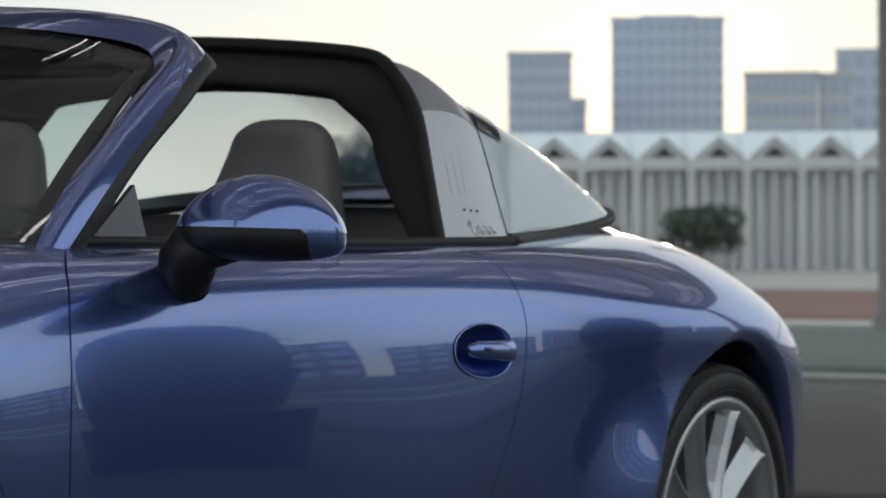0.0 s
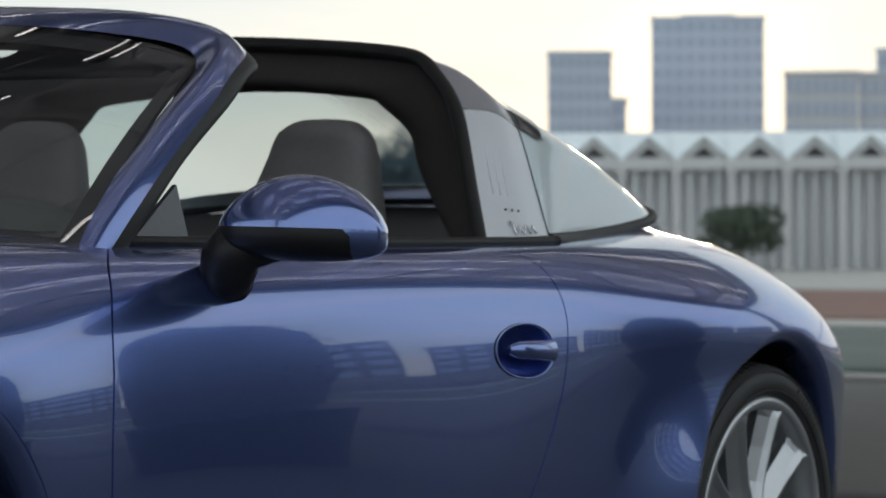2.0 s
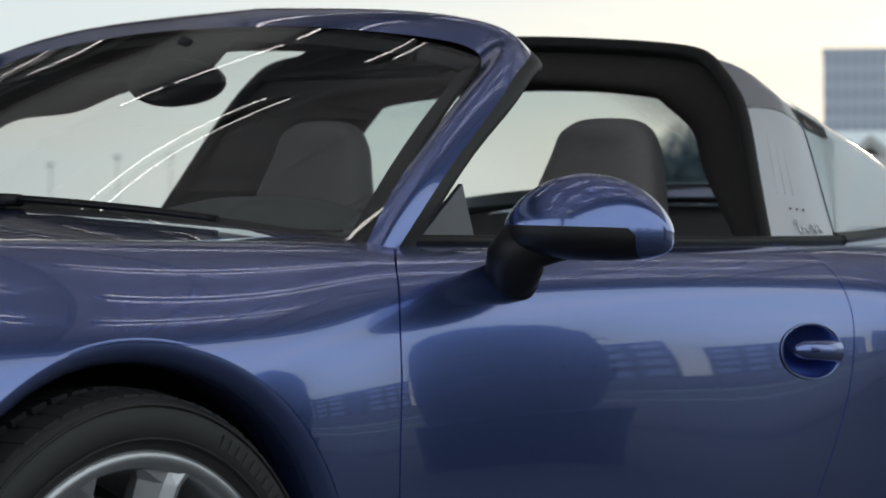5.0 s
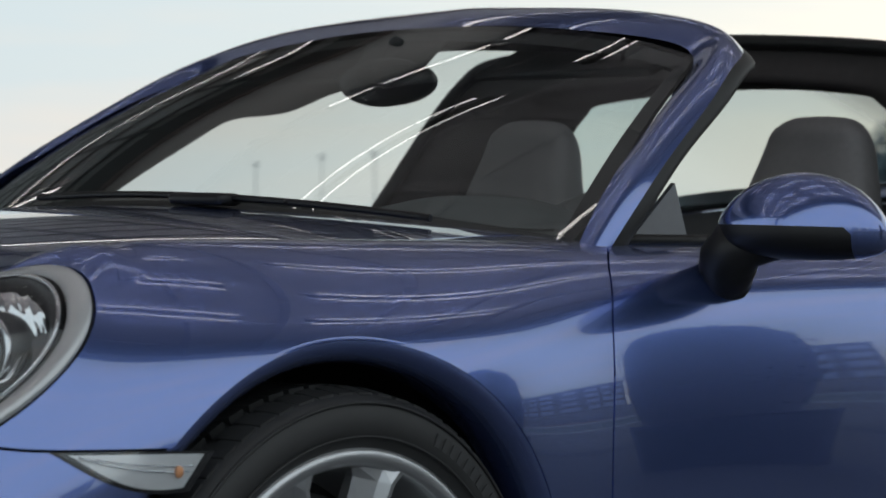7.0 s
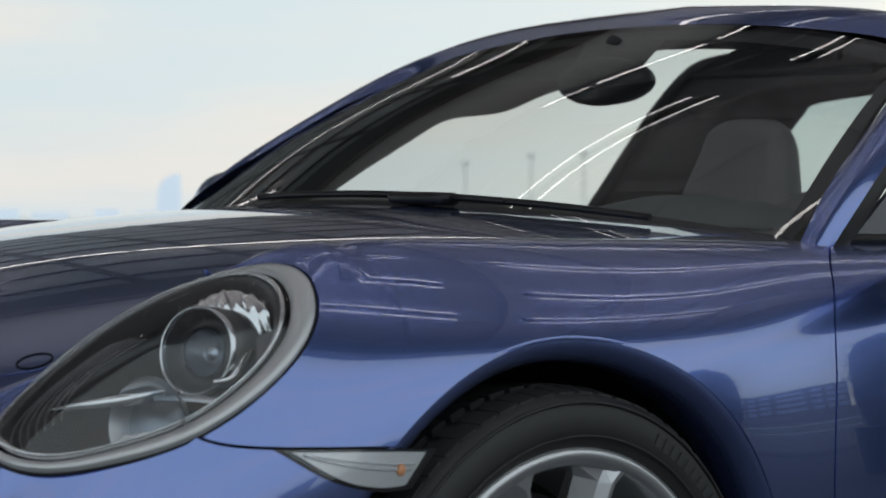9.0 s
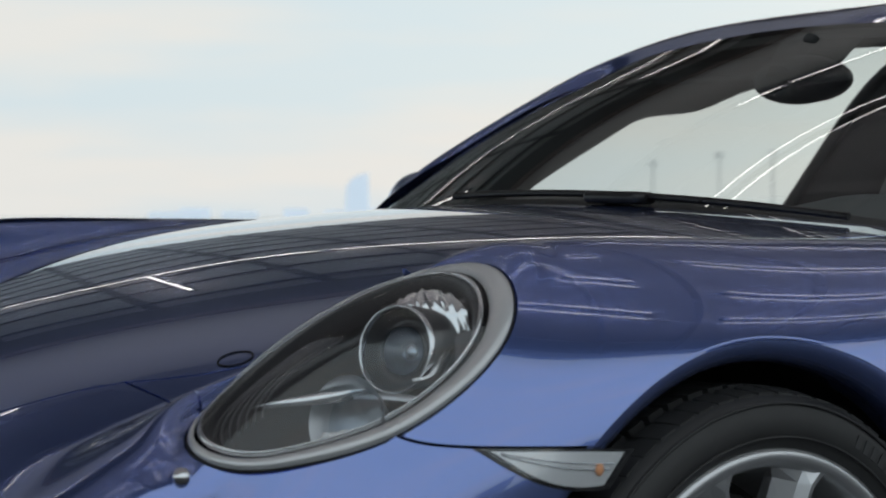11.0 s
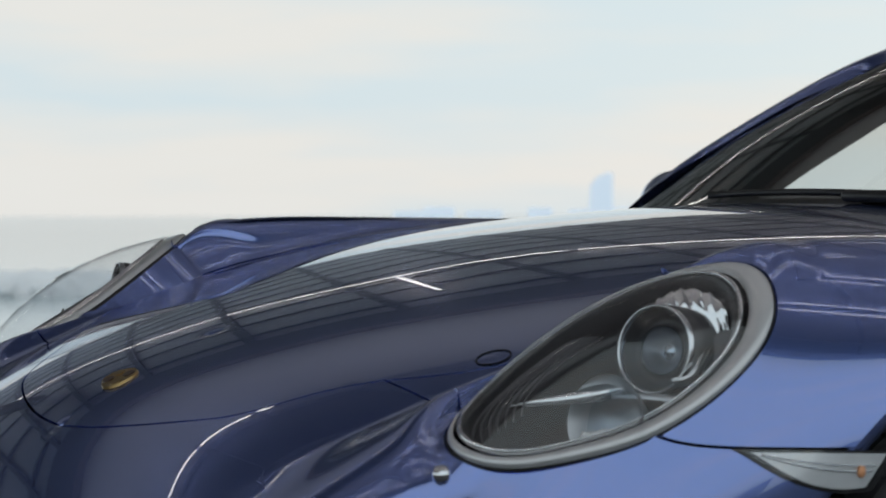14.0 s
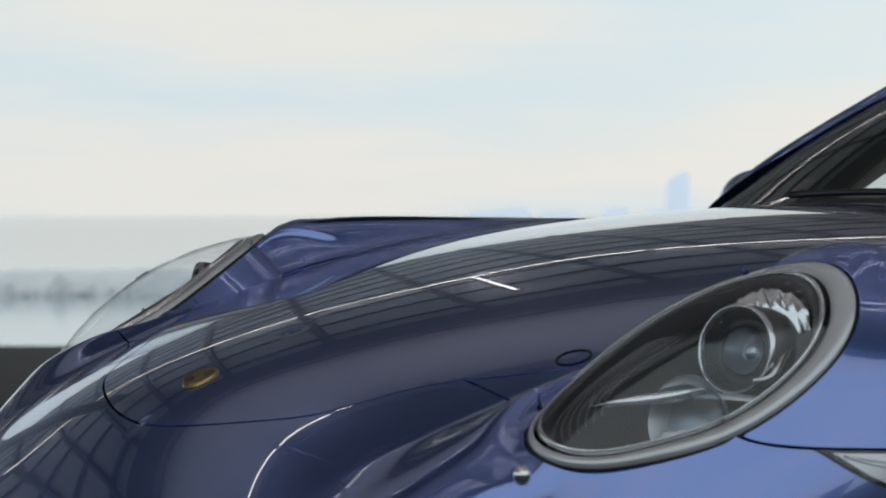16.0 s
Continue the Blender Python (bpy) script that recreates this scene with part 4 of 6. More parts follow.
mirrors = tagged(new("door_mirror"), "blue door mirror on a black arm")
mirrors.parent = car
mirror_piece("mirror_cap", False, PAINT, 0.0, "blue mirror cap")
mirror_piece("mirror_base", True, BLACK_PLASTIC, -0.0008, "black plastic mirror base")
bm = bmesh.new()
tube(bm, [MIRROR_M @ Vector(q) for q in ((-0.020, -0.010, -0.023), (-0.060, -0.013, -0.021), (-0.088, -0.010, -0.028), (-0.101, 0.000, -0.046), (-0.108, 0.016, -0.064), (-0.115, 0.05, -0.074))], [0.020, 0.034, 0.043, 0.043, 0.040, 0.038], 24)
part("mirror_arm", bm, BLACK_PLASTIC, mirrors, "black plastic mirror arm")
bm = bmesh.new()
ring_m = MIRROR_M @ Matrix.Translation((-0.1055, 0.009, -0.054)) @ Matrix.Rotation(radians(-20), 4, "Y")
tube(bm, [ring_m @ Vector((0.0405 * math.cos(a), 0.0405 * math.sin(a), 0)) for a in np.linspace(0, 2 * math.pi, 41)[:-1]], 0.0012, 6, closed=True)
part("arm_seam", bm, RUBBER, mirrors)
other = tagged(new("door_mirror"), "blue door mirror on a black arm")
other.parent = car
other.location = (0.07, -0.01, -0.004)
for ob in list(mirrors.children):
    twin(ob, other)
# ---- door handles ----
def handle(door_part, sign):
    """A handle set in an oval bowl."""
    def at(u, v, out):
        x, z = 1.527 + u, 0.7185 + v
        n = side_normal(x, z)
        q = Vector((x, -side_y(x, z), z)) + n * out
        return Vector((q.x, q.y if sign < 0 else -q.y, q.z))

    def oval(a, r):
        c, s_ = math.cos(a), math.sin(a)
        return 0.099 * r * c, (0.047 + 0.003 * c) * r * math.copysign(abs(s_) ** 0.85, s_)
    ang = np.linspace(0, 2 * math.pi, 49)[:-1]
    bowl = part("handle_bowl", grid_mesh("handle_bowl", [[at(*oval(a, r), out) for r, out in ((1.0, 0.0018), (0.965, 0.0028), (0.93, 0.001), (0.90, -0.0015), (0.80, -0.012), (0.6, -0.021), (0.3, -0.025), (0.01, -0.025))] for a in ang], closed_u=True, flip=sign < 0), PAINT, door_part, "blue handle bowl")
    rows = []
    for u in np.linspace(-0.052, 0.090, 24):
        q = (u + 0.052) / 0.142
        half, rise = 0.0145 + 0.004 * q, 0.004 + 0.014 * math.sin(0.35 + q * 2.2)
        thick = 0.5 + 0.5 * min(1, q * 6)
        rows.append([at(u, 0.003 - 0.004 * q + half * thick * math.cos(a), rise - 0.010 + 0.010 * thick * math.sin(a)) for a in np.linspace(0, 2 * math.pi, 17)[:-1]])
    part("handle_grip", outward(grid_mesh("handle_grip", rows, closed_v=True), at(0.01, 0, 0)), PAINT, bowl, "blue handle grip")


handle(door_l, -1)
handle(door_r, 1)


# ---- side lamps in the bumper ----
AMBER = material("amber_bulb", (0.85, 0.40, 0.20), 0.3)
LAMP_WHITE = material("frosted_reflector", (0.92, 0.93, 0.94), 0.22, 0.35, spread=0.1, scale=80)


def side_lamp(sign):
    lamp = tagged(new("side_lamp"), "clear side marker lamp with an amber bulb")
    lamp.parent = bumper
    top = [(-0.440, 0.6285), (-0.39, 0.6285), (-0.34, 0.6285), (-0.29, 0.628), (-0.252, 0.6275)]
    low = [(-0.432, 0.6245), (-0.398, 0.604), (-0.360, 0.589), (-0.318, 0.583), (-0.282, 0.585)]

    def rows(out, shrink):
        r = []
        for k in np.linspace(0, 1, 21):
            a, b = spline([(j / 4, *q) for j, q in enumerate(top)])(k), spline([(j / 4, *q) for j, q in enumerate(low)])(k)
            c = (a + b) / 2
            r.append([])
            for v in np.linspace(0, 1, 7):
                q = (a + (b - a) * v - (-0.335, 0.61)) * shrink + (-0.335, 0.61)
                n = side_normal(*q)
                w = Vector((q[0], -side_y(*q), q[1])) + n * out
                r[-1].append((w.x, w.y if sign < 0 else -w.y, w.z))
        return r
    part("surround", grid_mesh("surround", rows(0.0015, 1.05), flip=sign > 0), GLOSS_BLACK, lamp, "black surround")
    part("reflector", grid_mesh("reflector", rows(0.0028, 0.87), flip=sign > 0), LAMP_WHITE, lamp, "pale ribbed reflector")
    for v in (0.36, 0.64):
        bm = bmesh.new()
        pts = rows(0.004, 0.86)
        j = int(v * 6)
        tube(bm, [r[j] for r in pts[1:-1]], 0.0012, 6)
        part("rib", bm, CHROME, lamp)
    q = (-0.296, 0.606)
    n = side_normal(*q)
    w = Vector((q[0], -side_y(*q), q[1])) + n * 0.004
    bm = bmesh.new()
    bmesh.ops.create_uvsphere(bm, u_segments=12, v_segments=8, radius=0.0062, matrix=Matrix.Translation((w.x, w.y if sign < 0 else -w.y, w.z)) @ Matrix.Diagonal((1, 0.5, 1.2, 1)))
    part("bulb", shade(bm), AMBER, lamp, "amber bulb")
    part("lens", outward(grid_mesh("lens", rows(0.0065, 1.0)), (0, 0, 0.5)), CLEAR, lamp, "clear lens").visible_shadow = False


side_lamp(-1)
side_lamp(1)

# ---- headlamps ----
BEZEL = material("grey_lamp_bezel", (0.66, 0.665, 0.675), 0.32, 0.5, coat=0.5)
LAMP_CHROME = material("bright_reflector", (0.93, 0.94, 0.95), 0.10, 1.0, spread=0.05, scale=120)
LAMP_DARK = material("dark_lamp_bowl", (0.055, 0.053, 0.056), 0.3, coat=0.3)
LAMP_RIB = material("grey_lamp_rib", (0.13, 0.13, 0.14), 0.3, 0.3)
SMOKED = material("smoked_silver", (0.50, 0.51, 0.53), 0.30, 0.85)
LENS_BALL = glass("projector_glass", (0.75, 0.8, 0.85), ior=1.6)


def lamp_at(u, v, out=0.0, height=None):
    h = (float(lamp_height(u, v)) if height is None else height) + out
    q = LAMP_C + LAMP_U * u + LAMP_V * v + LAMP_N * h
    return Vector((q[0], -q[1], q[2]))


def headlamp():
    lamp = tagged(new("headlamp"), "oval clear headlamp with grey bezel and projector")
    lamp.parent = car
    ang = np.linspace(0, 2 * math.pi, 97)[:-1]

    def ring(r, a, out):
        u, v = LAMP_A * math.cos(a), LAMP_B * math.sin(a)
        r *= lamp_edge(u, v)
        return lamp_at(u * r, v * r, out)

    def band(name, steps, mat, label=""):
        return part(name, grid_mesh(name, [[ring(r - (dr * (1 + 0.9 * math.cos(a - 0.75))), a, out) for r, dr, out in steps] for a in ang], closed_u=True, flip=True), mat, lamp, label)
    band("gap_seal", ((1.0, 0, -0.012), (0.998, 0, -0.002), (0.985, 0, -0.001), (0.965, 0, -0.001)), SEAL, "black rubber lamp seal")
    band("collar", ((1.0, 0, -0.003), (1.01, 0, -0.03), (1.03, 0, -0.085)), PAINT, "blue painted collar")
    band("bezel", ((0.985, 0, -0.002), (0.981, 0, 0.0025), (0.975, 0.01, 0.0035), (0.965, 0.064, 0.003), (0.958, 0.068, -0.004)), BEZEL, "grey painted lamp bezel")
    band("bright_rim", [(0.923 - 0.017 * math.cos(k), 0.075, -0.004 + 0.0055 * math.sin(k)) for k in np.linspace(math.pi, 0, 10)], LAMP_CHROME, "chrome inner rim")
    band("dark_step", ((0.918, 0.078, -0.004), (0.89, 0.082, -0.012), (0.87, 0.082, -0.05)), LAMP_DARK)
    disc = [[ring(r * (0.95 - 0.05 * (1 + 0.9 * math.cos(a - 0.75)) * r), a, 0.0045 + 0.006 * (1 - r * r)) for r in (0.002, 0.3, 0.6, 0.8, 0.92, 1.0)] for a in ang]
    lens = part("lens", outward(grid_mesh("lens", disc, closed_u=True), (-0.2, -0.5, 0.5)), CLEAR, lamp, "clear bulging lens")
    lens.visible_shadow = False
    bowl = [[ring(0.9 * r, a, d) for r, d in ((1.0, -0.012), (0.97, -0.045), (0.85, -0.075), (0.5, -0.10), (0.002, -0.10))] for a in ang]
    part("bowl", grid_mesh("bowl", bowl, closed_u=True, flip=True), LAMP_DARK, lamp, "black lamp bowl")
    # projector: its barrel looks straight ahead
    ahead = Vector((-0.93, -0.28, 0.12)).normalized()
    turn = ahead.to_track_quat("Z", "Y").to_matrix().to_4x4()
    m = Matrix.Translation(lamp_at(0.070, -0.010, 0, -0.024)) @ turn

    def turned(name, prof, mat, at, label="", n=40):
        return part(name, grid_mesh(name, [[at @ Vector((r * math.cos(a), r * math.sin(a), z)) for r, z in prof] for a in np.linspace(0, 2 * math.pi, n + 1)[:-1]], closed_u=True), mat, lamp, label)

    def sheet(name, one, two, mat, label, wave=0.0, rise=0.006, tilt=0.0):
        """A curved sheet between two lines of (u, v) over the lamp's plane."""
        a, b = (spline([(k / (len(c) - 1), *q) for k, q in enumerate(c)])(np.linspace(0, 1, 28)) for c in (one, two))
        rows = []
        for i, (p, q) in enumerate(zip(a, b)):
            rows.append([])
            for k in range(9):
                w = p + (q - p) * k / 8
                lift = rise * math.sin(math.pi * k / 8) + wave * math.sin(i * 1.7 + 1.3 * math.sin(k * 1.9)) * math.sin(k * 1.1 + i * 0.35)
                rows[-1].append(lamp_at(w[0], w[1], 0, -0.022 + lift + tilt * ((p[1] + q[1]) / 2 - w[1])))
        return part(name, outward(grid_mesh(name, rows), lamp_at(0.07, 0, 0, -0.3)), mat, lamp, label)
    turned("projector_barrel", ((0.053, -0.05), (0.052, -0.004), (0.049, 0.0), (0.046, -0.004), (0.041, -0.016), (0.033, -0.020), (0.027, -0.014)), LAMP_DARK, m)
    turned("projector_ring", ((0.0515, -0.004), (0.0512, 0.003), (0.0495, 0.005), (0.0478, 0.003), (0.047, -0.004)), CHROME, m, "thin chrome projector ring")
    turned("projector_lens", ((0.029, -0.014), (0.027, -0.004), (0.020, 0.004), (0.010, 0.008), (0.0005, 0.009)), LENS_BALL, m, "glass projector lens")
    turned("projector_bowl", ((0.029, -0.014), (0.025, -0.03), (0.016, -0.042), (0.0005, -0.045)), SMOKED, m, "smoked silver reflector bowl")
    # a small added chrome cone gives the glint inside the projector
    turned("projector_glint", ((0.013, -0.030), (0.009, -0.022), (0.0005, -0.020)), CHROME, m)
    sheet("cooling_fan", ((0.103, -0.060), (0.130, -0.057), (0.154, -0.042), (0.172, -0.010)), ((0.111, -0.036), (0.119, -0.018), (0.136, 0.006), (0.155, 0.018)), LAMP_CHROME, "rippled chrome reflector", wave=0.0035, tilt=0.5)
    sheet("bracket", ((0.133, 0.011), (0.119, 0.031), (0.097, 0.045), (0.071, 0.056), (0.047, 0.045)), ((0.119, 0.001), (0.107, 0.020), (0.093, 0.032), (0.072, 0.045), (0.052, 0.038)), LAMP_CHROME, "bright curved bracket", tilt=0.55)
    sheet("shroud", ((0.130, 0.020), (0.100, 0.052), (0.050, 0.070), (0.0, 0.072)), ((0.165, 0.030), (0.120, 0.062), (0.060, 0.082), (0.0, 0.084)), LAMP_RIB, "grey lamp shroud", rise=0.002)
    low = Matrix.Translation(lamp_at(-0.030, 0.034, 0, -0.034)) @ turn
    turned("lower_bowl", ((0.052, 0.014), (0.049, 0.010), (0.040, -0.012), (0.022, -0.03), (0.0005, -0.034)), SMOKED, low, "smoked silver reflector bowl")
    turned("lower_lens", ((0.038, -0.004), (0.028, 0.004), (0.014, 0.008), (0.0005, 0.009)), LENS_BALL, low)
    # an added, tilted chrome sheet stands in for the lower bowl's glint
    sheet("lower_glint", ((-0.078, 0.036), (-0.066, 0.046), (-0.050, 0.053)), ((-0.070, 0.032), (-0.062, 0.040), (-0.048, 0.046)), LAMP_CHROME, "chrome sheet set for a glint", wave=0.003, rise=0.003, tilt=0.6)
    # day lamp blade, and its dimmer tail over the lower bowl
    sheet("day_lamp", ((-0.110, -0.050), (-0.060, -0.030), (-0.020, -0.004), (0.012, 0.016)), ((-0.110, -0.048), (-0.078, -0.028), (-0.030, 0.004), (0.012, 0.022)), LAMP_CHROME, "thin bright day lamp blade", rise=0.004, tilt=0.9)
    sheet("blade_tail", ((-0.012, 0.012), (0.010, 0.026), (0.030, 0.046), (0.042, 0.064)), ((-0.014, 0.016), (0.004, 0.032), (0.022, 0.052), (0.034, 0.066)), SMOKED, "silver blade tail", rise=0.002)
    # long fins along the upper side of the bowl
    for n in range(7):
        r = 0.55 + 0.048 * n
        bm = bmesh.new()
        tube(bm, [lamp_at(LAMP_A * r * math.cos(a), LAMP_B * (r * math.sin(a) * 1.02 + 0.02), 0, lamp_height(LAMP_A * r * math.cos(a), LAMP_B * r * math.sin(a)) - 0.050 + 0.003 * n) for a in np.radians(np.linspace(200 - 2 * n, 286 - 2 * n, 22))], 0.0010, 6)
        part("bowl_fin", bm, LAMP_RIB, lamp)
    # the optics stand close under the cover
    for ob in lamp.children:
        if ob.name.split(".")[0] not in ("gap_seal", "collar", "bezel", "bright_rim", "dark_step", "lens", "bowl"):
            ob.data.transform(Matrix.Translation((-0.0145, -0.0205, 0.0015)))
    return lamp


lamp_l = headlamp()
lamp_r = tagged(new("headlamp"), "oval clear headlamp with grey bezel and projector")
lamp_r.parent = car
for ob in list(lamp_l.children):
    made = twin(ob, lamp_r)
    made.visible_shadow = ob.visible_shadow

# ---- nose details ----
def nose_at(x, y):
    """A point of the skin from above, with its normal."""
    s = np.linspace(0.70, 1.12, 600)
    p = skin(np.full_like(s, x), s)
    k = int(np.argmin(np.abs(p[:, 1] - abs(y))))
    q = skin(np.full_like(s, x + 0.01), s)[k]
    n = Vector(q - p[k]).cross(Vector(p[min(k + 1, 599)] - p[k - 1]))
    n = n if n.z > 0 else -n
    side = -1 if y < 0 else 1
    return Vector((p[k, 0], side * p[k, 1], p[k, 2])), Vector((n.x, side * n.y, n.z)).normalized()


GOLD = material("gilt_enamel", (0.42, 0.29, 0.13), 0.28, 0.9, spread=0.2, scale=400)
CREST_DARK = material("dark_enamel", (0.06, 0.03, 0.02), 0.3)
spot, up = nose_at(-0.79, 0.001)
spot.y = 0
crest_m = Matrix.Translation(spot) @ up.to_track_quat("Z", "Y").to_matrix().to_4x4()
badge = tagged(new("hood_badge"), "small gilt shield badge")
badge.parent = hood


def plate(outline, z, rise, mat, name, m):
    bm = bmesh.new()
    low, top = [bm.verts.new(m @ Vector((a, b, z))) for a, b in outline], [bm.verts.new(m @ Vector((a * 0.94, b * 0.94, z + rise))) for a, b in outline]
    bm.faces.new(top)
    for k in range(len(outline)):
        bm.faces.new((low[k], low[(k + 1) % len(outline)], top[(k + 1) % len(outline)], top[k]))
    bmesh.ops.recalc_face_normals(bm, faces=bm.faces)
    return part(name, bm, mat, badge)


shield = [(0.029 * math.cos(a) * (1.0 if math.cos(a) > 0 else 1.15), 0.026 * math.copysign(abs(math.sin(a)) ** 0.7, math.sin(a)) * (1 - 0.28 * max(0, -math.cos(a)))) for a in np.linspace(0, 2 * math.pi, 33)[:-1]]
plate(shield, 0.0, 0.0035, GOLD, "badge_rim", crest_m)
for k, (cx, cy) in enumerate(((0.013, 0.011), (-0.014, -0.009), (0.013, -0.011), (-0.014, 0.009))):
    plate([(cx + 0.010 * math.cos(a), cy + 0.008 * math.sin(a)) for a in np.linspace(0, 2 * math.pi, 17)[:-1]], 0.0035, 0.0012, CREST_DARK if k < 2 else GOLD, "badge_field", crest_m)
# round cover plate beside the headlamp
spot, up = nose_at(-0.555, -0.526)
m = Matrix.Translation(spot + up * 0.0005) @ up.to_track_quat("Z", "Y").to_matrix().to_4x4()
bm = bmesh.new()
tube(bm, [m @ Vector((0.021 * math.cos(a), 0.021 * math.sin(a), 0)) for a in np.linspace(0, 2 * math.pi, 33)[:-1]], 0.0011, 6, closed=True)
part("cover_seam", bm, GAP, bumper)
# headlamp washer covers: small chrome balls
for sign in (-1, 1):
    x0, z0 = -0.735, 0.592
    y0 = side_y(x0, z0)
    spot, up = Vector((x0, sign * y0, z0)), Vector((-0.5, sign * 0.5, 0.7))
    bm = bmesh.new()
    bmesh.ops.create_uvsphere(bm, u_segments=20, v_segments=12, radius=0.0105, matrix=Matrix.Translation(spot + up * 0.006))
    tube(bm, [spot - up * 0.004, spot + up * 0.004], 0.007, 14)
    part("washer_jet", shade(bm), CHROME, bumper, "small chrome washer jet")


# ---- wheels ----
def wheel(cx, cz, sign, tyre_r, rim_r, width, face):
    """Tyre with grooved tread and a ten-spoke rim; face: how far out the rim's lip stands."""
    base = tagged(new("wheel"), "silver ten-spoke wheel with a black tyre")
    base.parent = car
    base.location = (cx, sign * face, cz)
    out = sign
    n = 120
    prof = [(rim_r - 0.004, -0.004), (rim_r + 0.006, 0.004), (rim_r + 0.02, 0.009), (rim_r + 0.4 * (tyre_r - rim_r), 0.012), (rim_r + 0.72 * (tyre_r - rim_r), 0.009), (tyre_r - 0.011, 0.002), (tyre_r - 0.004, -0.008), (tyre_r - 0.001, -0.022)]
    tread = [(tyre_r, -0.03 - k * (width - 0.06) / 12) for k in range(13)]
    back = [(tyre_r - 0.012, -width + 0.004), (rim_r, -width)]
    full = prof + tread + back
    rows = []
    for k in range(n):
        a = 2 * math.pi * k / n
        ring = []
        for j, (r, y) in enumerate(full):
            groove = 0.0
            if len(prof) <= j < len(prof) + 13 and (j - len(prof)) in (2, 5, 8, 11):
                groove = 0.007
            ring.append((math.cos(a) * (r - groove), out * y, math.sin(a) * (r - groove)))
        rows.append(ring)
    tyre = part("tyre", grid_mesh("tyre", rows, closed_u=True, flip=sign < 0), RUBBER, base, "black tyre with grooved tread")
    # cross cuts over the shoulder, as thin dark ridges' shadows: short blocks stand proud between them
    bm = bmesh.new()
    for k in range(64):
        a0 = 2 * math.pi * k / 64
        a1 = a0 + 2 * math.pi / 64 * 0.72
        for y0, y1, skew in ((-0.006, -0.040, 0.025), (-0.058, -0.085, 0.02)):
            ring = []
            for a, y in ((a0, y0), (a1, y0), (a1 + skew, y1), (a0 + skew, y1)):
                lowr = tyre_r - (0.010 if y == -0.006 else 0.004)
                for r in (lowr - 0.004, lowr + 0.0075):
                    ring.append(bm.verts.new((r * math.cos(a), out * y, r * math.sin(a))))
            l, t = ring[0::2], ring[1::2]
            bm.faces.new(t)
            for q in range(4):
                bm.faces.new((l[q], l[(q + 1) % 4], t[(q + 1) % 4], t[q]))
    bmesh.ops.recalc_face_normals(bm, faces=bm.faces)
    part("tread_pattern", bm, RUBBER, tyre)
    for share, thick in ((0.24, 0.0016), (0.80, 0.0022)):
        bm = bmesh.new()
        r = rim_r + share * (tyre_r - rim_r)
        tube(bm, [(r * math.cos(a), out * (0.0112 if share < 0.5 else 0.0075), r * math.sin(a)) for a in np.linspace(0, 2 * math.pi, 121)[:-1]], thick, 6, closed=True)
        part("sidewall_ring", bm, RUBBER, tyre)
    for k in range(2):
        for a in np.linspace(0.0, 0.42, 9):
            bm = bmesh.new()
            box_m = Matrix.Rotation(-(a + 0.70 + k * math.pi), 4, "Y") @ Matrix.Translation((rim_r + 0.52 * (tyre_r - rim_r), out * 0.0118, 0))
            bmesh.ops.create_cube(bm, size=1, matrix=box_m @ Matrix.Diagonal((0.017, 0.0016, 0.009, 1)))
            part("sidewall_mark", bm, SIDEWALL_MARK, tyre, "raised mark on the sidewall")
    # rim: lip, barrel, spokes
    lip = [(rim_r + 0.004, -0.006), (rim_r + 0.003, 0.003), (rim_r - 0.004, 0.006), (rim_r - 0.014, 0.004), (rim_r - 0.019, -0.003), (rim_r - 0.021, -0.02), (rim_r - 0.030, -0.045), (rim_r - 0.040, -0.16)]
    rim = part("rim", grid_mesh("rim", [[(math.cos(a) * r, out * y, math.sin(a) * r) for r, y in lip] for a in np.linspace(0, 2 * math.pi, 129)[:-1]], closed_u=True, flip=sign < 0), RIM, base, "silver rim")
    bm = bmesh.new()
    bmesh.ops.create_cone(bm, cap_ends=True, segments=48, radius1=rim_r - 0.06, radius2=rim_r - 0.06, depth=0.02, matrix=pose(0, -out * 0.12, 0, 90, 0, 0))
    part("brake_disc", bm, BRAKE, base, "dark steel brake disc")
    bm = bmesh.new()
    bmesh.ops.create_cone(bm, cap_ends=True, segments=40, radius1=0.055 if out < 0 else 0.07, radius2=0.07 if out < 0 else 0.055, depth=0.05, matrix=pose(0, -out * 0.03, 0, 90, 0, 0))
    part("hub", bm, RIM, base)
    for k in range(10):
        a = 2 * math.pi * k / 10 + 0.10
        m = Matrix.Rotation(-a, 4, "Y")
        bm = bmesh.new()
        sections = []
        for r, w, top, deep in ((0.045, 0.026, -0.016, 0.05), (0.11, 0.022, -0.018, 0.045), (0.18, 0.022, -0.012, 0.04), (rim_r - 0.035, 0.025, -0.004, 0.036), (rim_r - 0.017, 0.036, -0.001, 0.034)):
            sections.append([bm.verts.new(m @ Vector((r, out * y, z))) for y, z in ((top + 0.002, -w * 0.95), (top + 0.002, -w * 0.72), (top - 0.009, -w * 0.2), (top - 0.024, w), (top - deep - 0.006, w * 0.8), (top - deep, -w * 0.8), (top - 0.006, -w))])
        for s0, s1 in zip(sections, sections[1:]):
            for q in range(7):
                bm.faces.new((s0[q], s0[(q + 1) % 7], s1[(q + 1) % 7], s1[q]))
        bm.faces.new(sections[0])
        bm.faces.new(sections[-1][::-1])
        bmesh.ops.recalc_face_normals(bm, faces=bm.faces)
        part("spoke", bm, RIM, rim)
    return base


